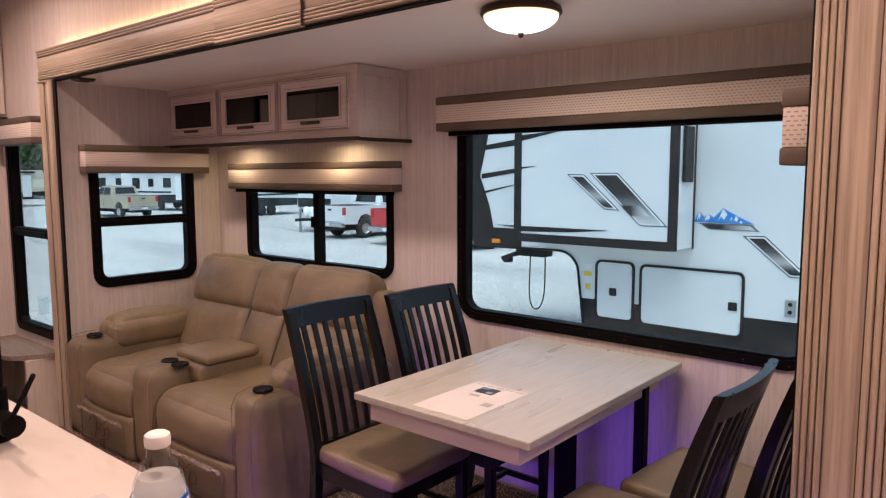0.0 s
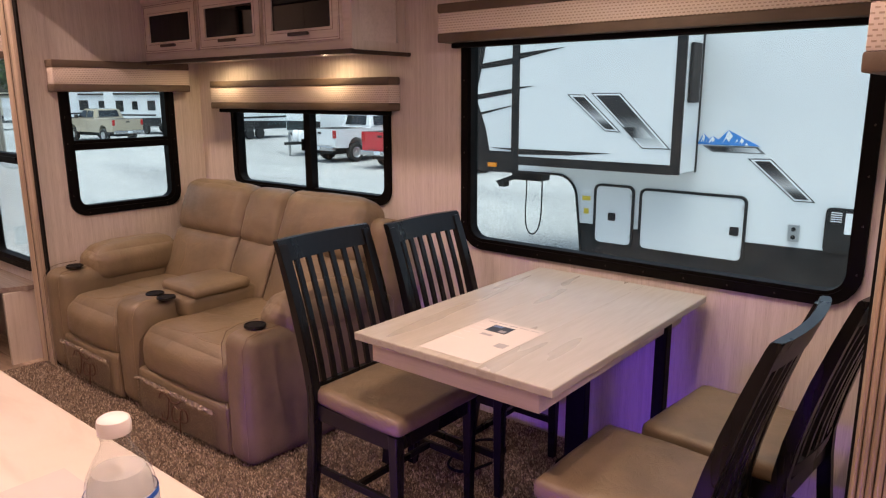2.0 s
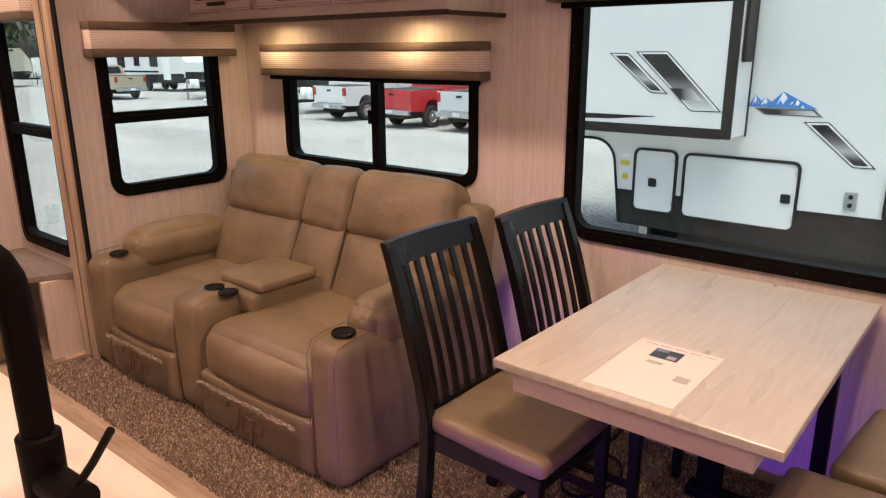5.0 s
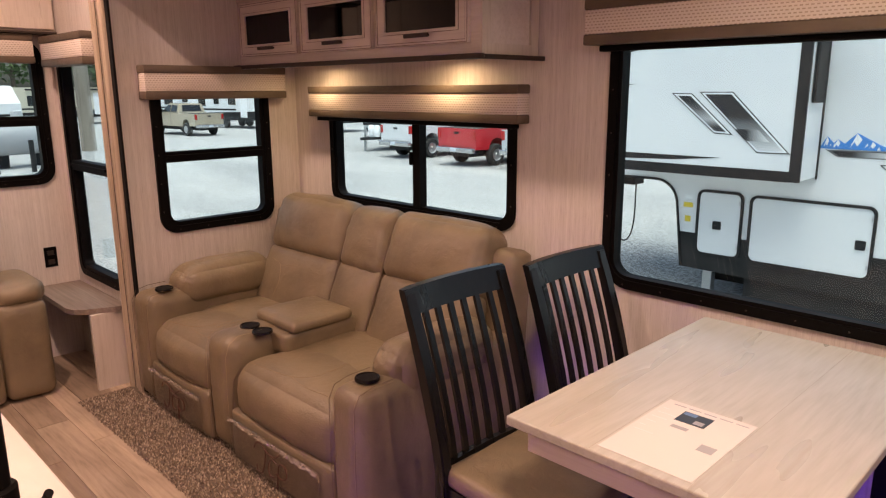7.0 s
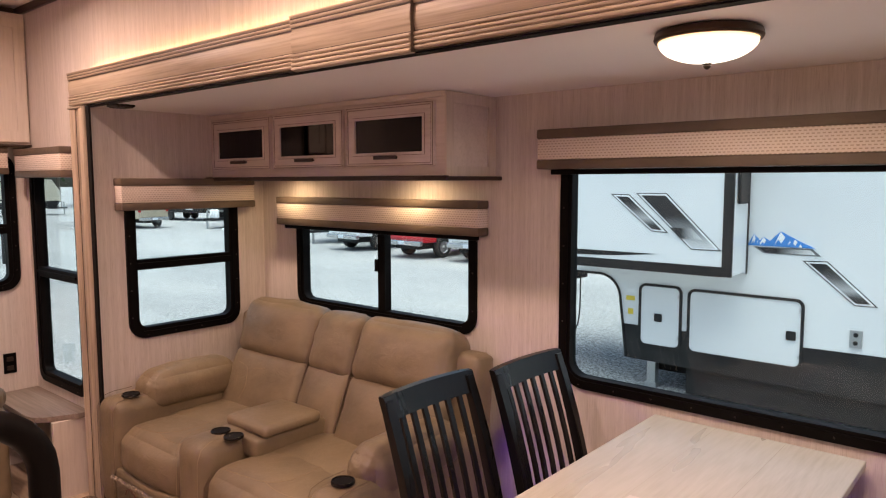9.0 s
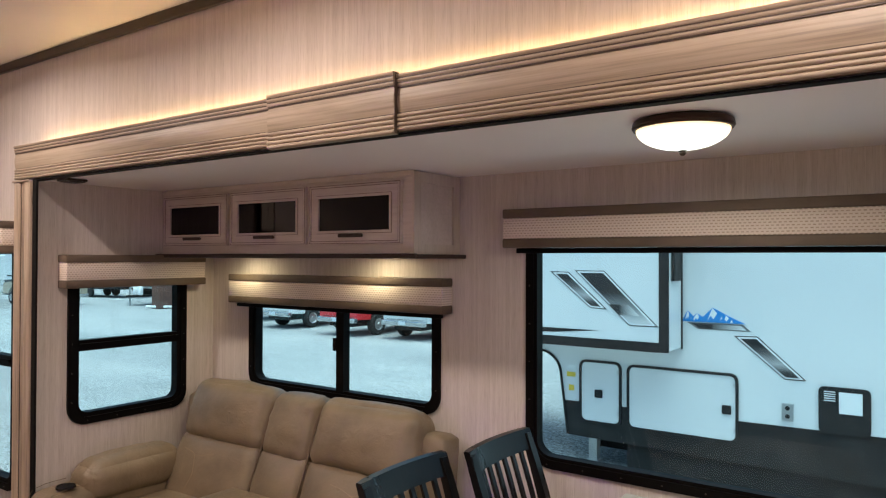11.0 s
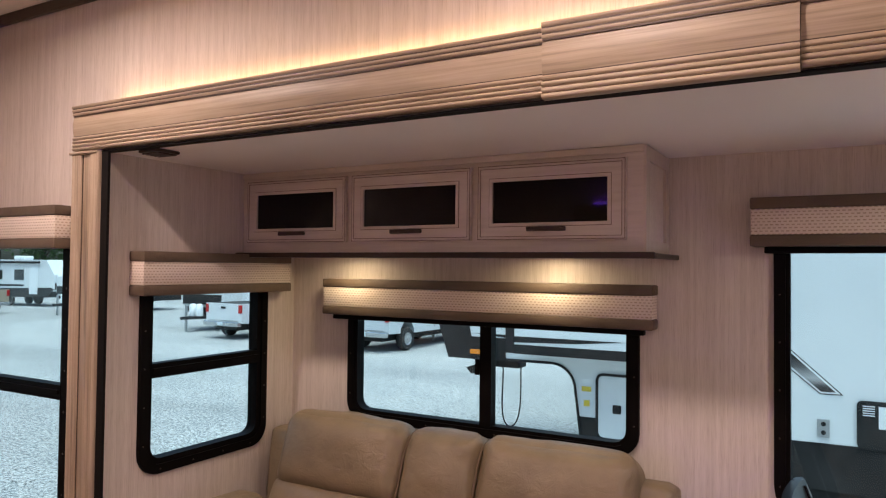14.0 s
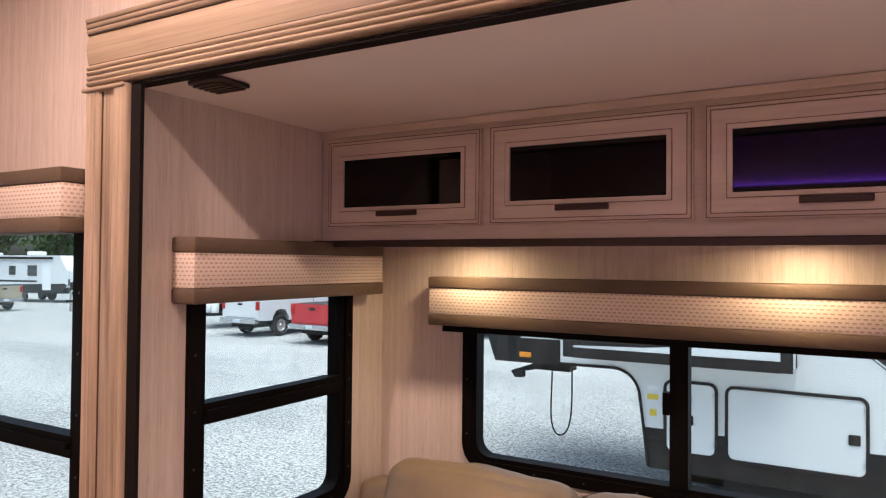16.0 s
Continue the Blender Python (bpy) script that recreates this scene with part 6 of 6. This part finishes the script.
# ---- far trailers, post, tank, trees ----
def far_trailer(x, y, heading, length, label, hue="gelcoat"):
    """A towable trailer seen far off; the nose is at local +x."""
    th = thing("travel_trailer", (0, 0, 0), label, "trailer", "far parked trailers")
    side = lambda u, v, d: (u, d, v)
    L = length
    part("body", prism(bmesh.new(), [(0, 0.62), (L - 0.5, 0.62), (L, 1.2), (L - 0.05, 2.1), (L - 0.7, 3.05), (0.15, 3.05), (0, 2.9)], side, -1.2, 1.2), hue, th)
    part("skirt", prism(bmesh.new(), [(0, 0.60), (L - 0.5, 0.60), (L - 0.05, 1.15), (L - 0.3, 1.25), (0, 1.05)], side, -1.215, 1.215), "charcoal", th)
    part("nose_panel", boxed(L - 0.03, L + 0.012, -1.15, 1.15, 1.12, 1.55), "charcoal", th)
    for s in (-1, 1):
        for u, w, za, zb in ((0.16, 0.10, 1.6, 2.4), (0.38, 0.07, 1.75, 2.35), (0.58, 0.10, 1.7, 2.4)):
            wd = part("window", boxed(L * u, L * (u + w), s * 1.22 - 0.015, s * 1.22 + 0.015, za, zb, bevel=0.01), "carglass", th)
        part("door", boxed(L * 0.74, L * 0.74 + 0.7, s * 1.215 - 0.012, s * 1.215 + 0.012, 0.8, 2.6, bevel=0.01), "white_vinyl", th)
        part("stripe", boxed(0.2, L * 0.68, s * 1.212 - 0.008, s * 1.212 + 0.008, 1.30, 1.42), "charcoal", th)
        for k in (0, 1):
            wh = part("wheel", lathe(bmesh.new(), [(0.0, -0.1), (0.33, -0.1), (0.36, -0.05), (0.36, 0.05), (0.33, 0.1), (0.0, 0.1)], (L * 0.42 + 0.85 * k, s * 1.13, 0.36), 20, Euler((radians(-90 * s), 0, 0))), "tyre", th, smooth=True)
    part("awning", tube(bmesh.new(), [(L * 0.15, -1.29, 2.88), (L * 0.85, -1.29, 2.88)], 0.07, 8), "charcoal", th)
    part("air_conditioner", boxed(L * 0.45, L * 0.45 + 0.9, -0.4, 0.4, 3.04, 3.32, bevel=0.08), "gelcoat", th)
    part("hitch", prism(bmesh.new(), [(L - 0.4, -0.55), (L + 1.1, -0.05), (L + 1.1, 0.05), (L - 0.4, 0.55)], lambda u, v, d: (u, v, d), 0.52, 0.64), "charcoal", th)
    for s in (-1, 1):
        part("gas_bottle", lathe(bmesh.new(), [(0.0, 0.64), (0.15, 0.64), (0.16, 0.70), (0.16, 1.05), (0.10, 1.15), (0.0, 1.17)], (L + 0.30, s * 0.19, 0), 16), "white_vinyl", th, smooth=True)
    part("jack", boxed(L + 0.80, L + 0.88, -0.04, 0.04, 0.02, 1.1), "galv", th)
    th.matrix_basis = pose(x, y, ZG, 0, 0, heading)
    return th


far_trailer(-26.21, 28.49, 271, 7.0, "white travel trailer with gas bottles on its hitch")
far_trailer(-39.99, 30.99, 276, 7.0, "white travel trailer with gas bottles on its hitch")
far_trailer(-54.49, 26.99, 12, 8.0, "white travel trailer behind the tan pickup")
far_trailer(-61.98, 33.99, 190, 8.5, "white travel trailer far across the yard")
far_trailer(-22.99, 30.99, 272, 7.0, "white travel trailer parked behind the pickups")
far_trailer(-15.49, 31.49, 270, 7.5, "white travel trailer parked behind the pickups")
M["cream"] = material("cream_trailer_side", (0.58, 0.53, 0.42), 0.4)
far_trailer(-65.98, 15.99, 95, 9.0, "cream motorhome-sized trailer far across the yard", "cream")
far_trailer(-69.98, 2.00, 92, 9.0, "cream motorhome-sized trailer far across the yard", "cream")
far_trailer(-61.98, 25.49, 100, 8.0, "white travel trailer far across the yard")
far_trailer(-51.99, 8.00, 20, 8.0, "white travel trailer near the gas tank")

M["rust"] = material("brown_painted_steel", (0.10, 0.048, 0.034), 0.6)
base(M["rust"], ramp(M["rust"], noise_tex(M["rust"], coords(M["rust"]), 6.0, 5.0), [(0.3, (0.07, 0.034, 0.025)), (0.7, (0.13, 0.062, 0.044))]))
col = thing("steel_column", (-36.1, 23.25, ZG), "brown painted steel column with a white pipe at its foot", "column")
part("shaft", boxed(-36.5, -35.7, 22.85, 23.65, ZG, 5.5, bevel=0.05), "rust", col)
part("foot_pipe", tube(bmesh.new(), [(-36.6, 22.6, ZG + 0.12), (-34.9, 23.6, ZG + 0.12)], 0.07, 8), "white_vinyl", col, "white pipe")
pole = thing("utility_pole", (-36.2, 12.2, ZG), "grey weathered wooden utility pole", "pole")
M["polewood"] = grained("weathered_pole_wood", (0.16, 0.13, 0.10), (0.30, 0.26, 0.21), (0.40, 0.36, 0.30), "z", 0.8, 20.0, 3.0)
part("shaft", lathe(bmesh.new(), [(0.34, 0.0), (0.30, 4.0), (0.26, 9.0), (0.0, 9.0)], (-36.2, 12.2, ZG), 16), "polewood", pole, smooth=True)
tank = thing("gas_tank", (-30.5, 7.9, ZG), "large grey horizontal gas tank on short legs", "gas tank")
M["tankpaint"] = material("grey_tank_paint", (0.42, 0.43, 0.44), 0.4)
tp = [(0.0, -1.6), (0.35, -1.55), (0.62, -1.35), (0.70, -1.05), (0.70, 1.05), (0.62, 1.35), (0.35, 1.55), (0.0, 1.6)]
part("shell", lathe(bmesh.new(), tp, (-30.5, 7.9, ZG + 1.15), 28, Euler((radians(90), 0, radians(16)))), "tankpaint", tank, smooth=True)
for d in (-0.9, 0.9):
    cx_, cy_ = -30.5 + d * math.sin(radians(16)), 7.9 - d * math.cos(radians(16))
    part("leg", boxed(cx_ - 0.10, cx_ + 0.10, cy_ - 0.35, cy_ + 0.35, ZG, ZG + 0.62), "charcoal", tank)
part("valve_dome", lathe(bmesh.new(), [(0.0, 0.0), (0.2, 0.0), (0.2, 0.2), (0.0, 0.26)], (-30.5, 7.9, ZG + 1.83), 16), "tankpaint", tank, smooth=True)
rail_ = thing("guard_rail", (-27.6, 7.0, ZG), "dark steel guard posts in front of the gas tank", "guard rail")
for k in range(4):
    part("post", boxed(-28.5 + 0.1 * k - 0.06, -28.38 + 0.1 * k, 5.4 + 1.1 * k, 5.52 + 1.1 * k, ZG, ZG + 1.1), "charcoal", rail_)

M["leaf"] = speckle("tree_leaves", [(0.025, 0.05, 0.014), (0.045, 0.085, 0.022), (0.07, 0.12, 0.035), (0.035, 0.07, 0.02)], 1)
M["bark"] = grained("tree_bark", (0.05, 0.04, 0.03), (0.10, 0.08, 0.06), (0.15, 0.12, 0.10), "z", 0.9, 20.0, 4.0)


def tree(x, y, h, seed):
    rg = np.random.default_rng(seed)
    th = thing("tree", (x, y, ZG), "broad-leaved green tree at the edge of the yard", "tree", "far trees")
    bm = bmesh.new()
    tube(bm, [(x, y, ZG), (x + 0.1, y, ZG + h * 0.3), (x - 0.1, y + 0.1, ZG + h * 0.7)], 0.3, 8, [1.0, 0.7, 0.2])
    for k in range(5):
        a = 1.26 * k + seed
        tube(bm, [(x, y, ZG + h * (0.28 + 0.06 * k)), (x + h * 0.12 * math.cos(a), y + h * 0.12 * math.sin(a), ZG + h * (0.42 + 0.06 * k)), (x + h * 0.24 * math.cos(a), y + h * 0.24 * math.sin(a), ZG + h * (0.52 + 0.06 * k))], 0.13, 6, [1.0, 0.6, 0.2])
    part("trunk", bm, "bark", th)
    n = 1500
    cl = rg.normal(0, 1, (26, 3))
    cl = cl / np.linalg.norm(cl, axis=1)[:, None] * rg.uniform(0.4, 1.0, (26, 1)) * [h * 0.30, h * 0.30, h * 0.36]
    c = cl[rg.integers(0, 26, n)] + rg.normal(0, h * 0.065, (n, 3)) + [x, y, ZG + h * 0.62]
    a = rg.normal(0, 1, (n, 3))
    b = rg.normal(0, 1, (n, 3))
    s = rg.uniform(0.22, 0.5, (n, 1))
    a, b = a / np.linalg.norm(a, axis=1)[:, None] * s, b / np.linalg.norm(b, axis=1)[:, None] * s
    v = np.stack([c - a, c + b * 0.6, c + a, c - b * 0.6], 1).reshape(-1, 3)
    me = bpy.data.meshes.new("crown")
    me.from_pydata(v.tolist(), [], (np.arange(n)[:, None] * 4 + [0, 1, 2, 3]).tolist())
    me.materials.append(M["leaf"])
    ob = new("crown", me)
    ob.parent = th
    ob.matrix_parent_inverse = th.matrix_basis.inverted()
    return th


rt = random.Random(3)
for k in range(30):
    a = radians(92 + 3.2 * k)
    d = rt.uniform(82, 100)
    tree(d * math.cos(a), d * math.sin(a), rt.uniform(11, 17), k + 1)


# ---- floor planks, last ----
floor = tagged(new("floor", finish("floor", boxed(XR, 1.6, -1.9, 1.418, -0.0115, -0.004), "rubber")), "grey-brown wood-look vinyl plank floor", "floor", kind="structure")
plank_me = finish("plank", boxed(-0.61, 0.61, -0.0755, 0.0755, -0.003, 0.003, bevel=0.0012, seg=1), "plank")
rp = random.Random(8)
y_ = 1.2955 - 0.0765
row = 0
edge_ = finish("edge_plank", boxed(-0.61, 0.61, -0.0605, 0.0605, -0.003, 0.003, bevel=0.0012, seg=1), "plank")
for x_ in (-4.622, -3.400, -2.178, -0.956, 0.266, 1.1):
    pl = new("plank", edge_)
    pl.matrix_basis = Matrix.Translation((x_, 1.3565, -0.001 - 0.0004 * (x_ > 1)))
    pl.parent = floor
while y_ > -1.80:
    x_ = XR + 0.61 - rp.uniform(0, 1.1)
    while x_ < 1.7:
        lo, hi = max(XR + 0.002, x_ - 0.61), min(1.598, x_ + 0.61)
        if hi - lo > 0.05:
            pl = new("plank", plank_me)
            pl.matrix_basis = Matrix.Translation(((lo + hi) / 2, y_, -0.001)) @ Matrix.Diagonal(((hi - lo - 0.0015) / 1.22, 1, 1, 1))
            pl.parent = floor
        x_ += 1.2215
    y_ -= 0.1525
    row += 1
for lo, hi in ((XR + 0.002, -4.52),):
    for k in range(2):
        pl = new("plank", plank_me)
        pl.matrix_basis = Matrix.Translation(((lo + hi) / 2, 1.4965 + 0.1525 * k, -0.001)) @ Matrix.Diagonal(((hi - lo) / 1.22, 1, 1, 1))
        pl.parent = floor
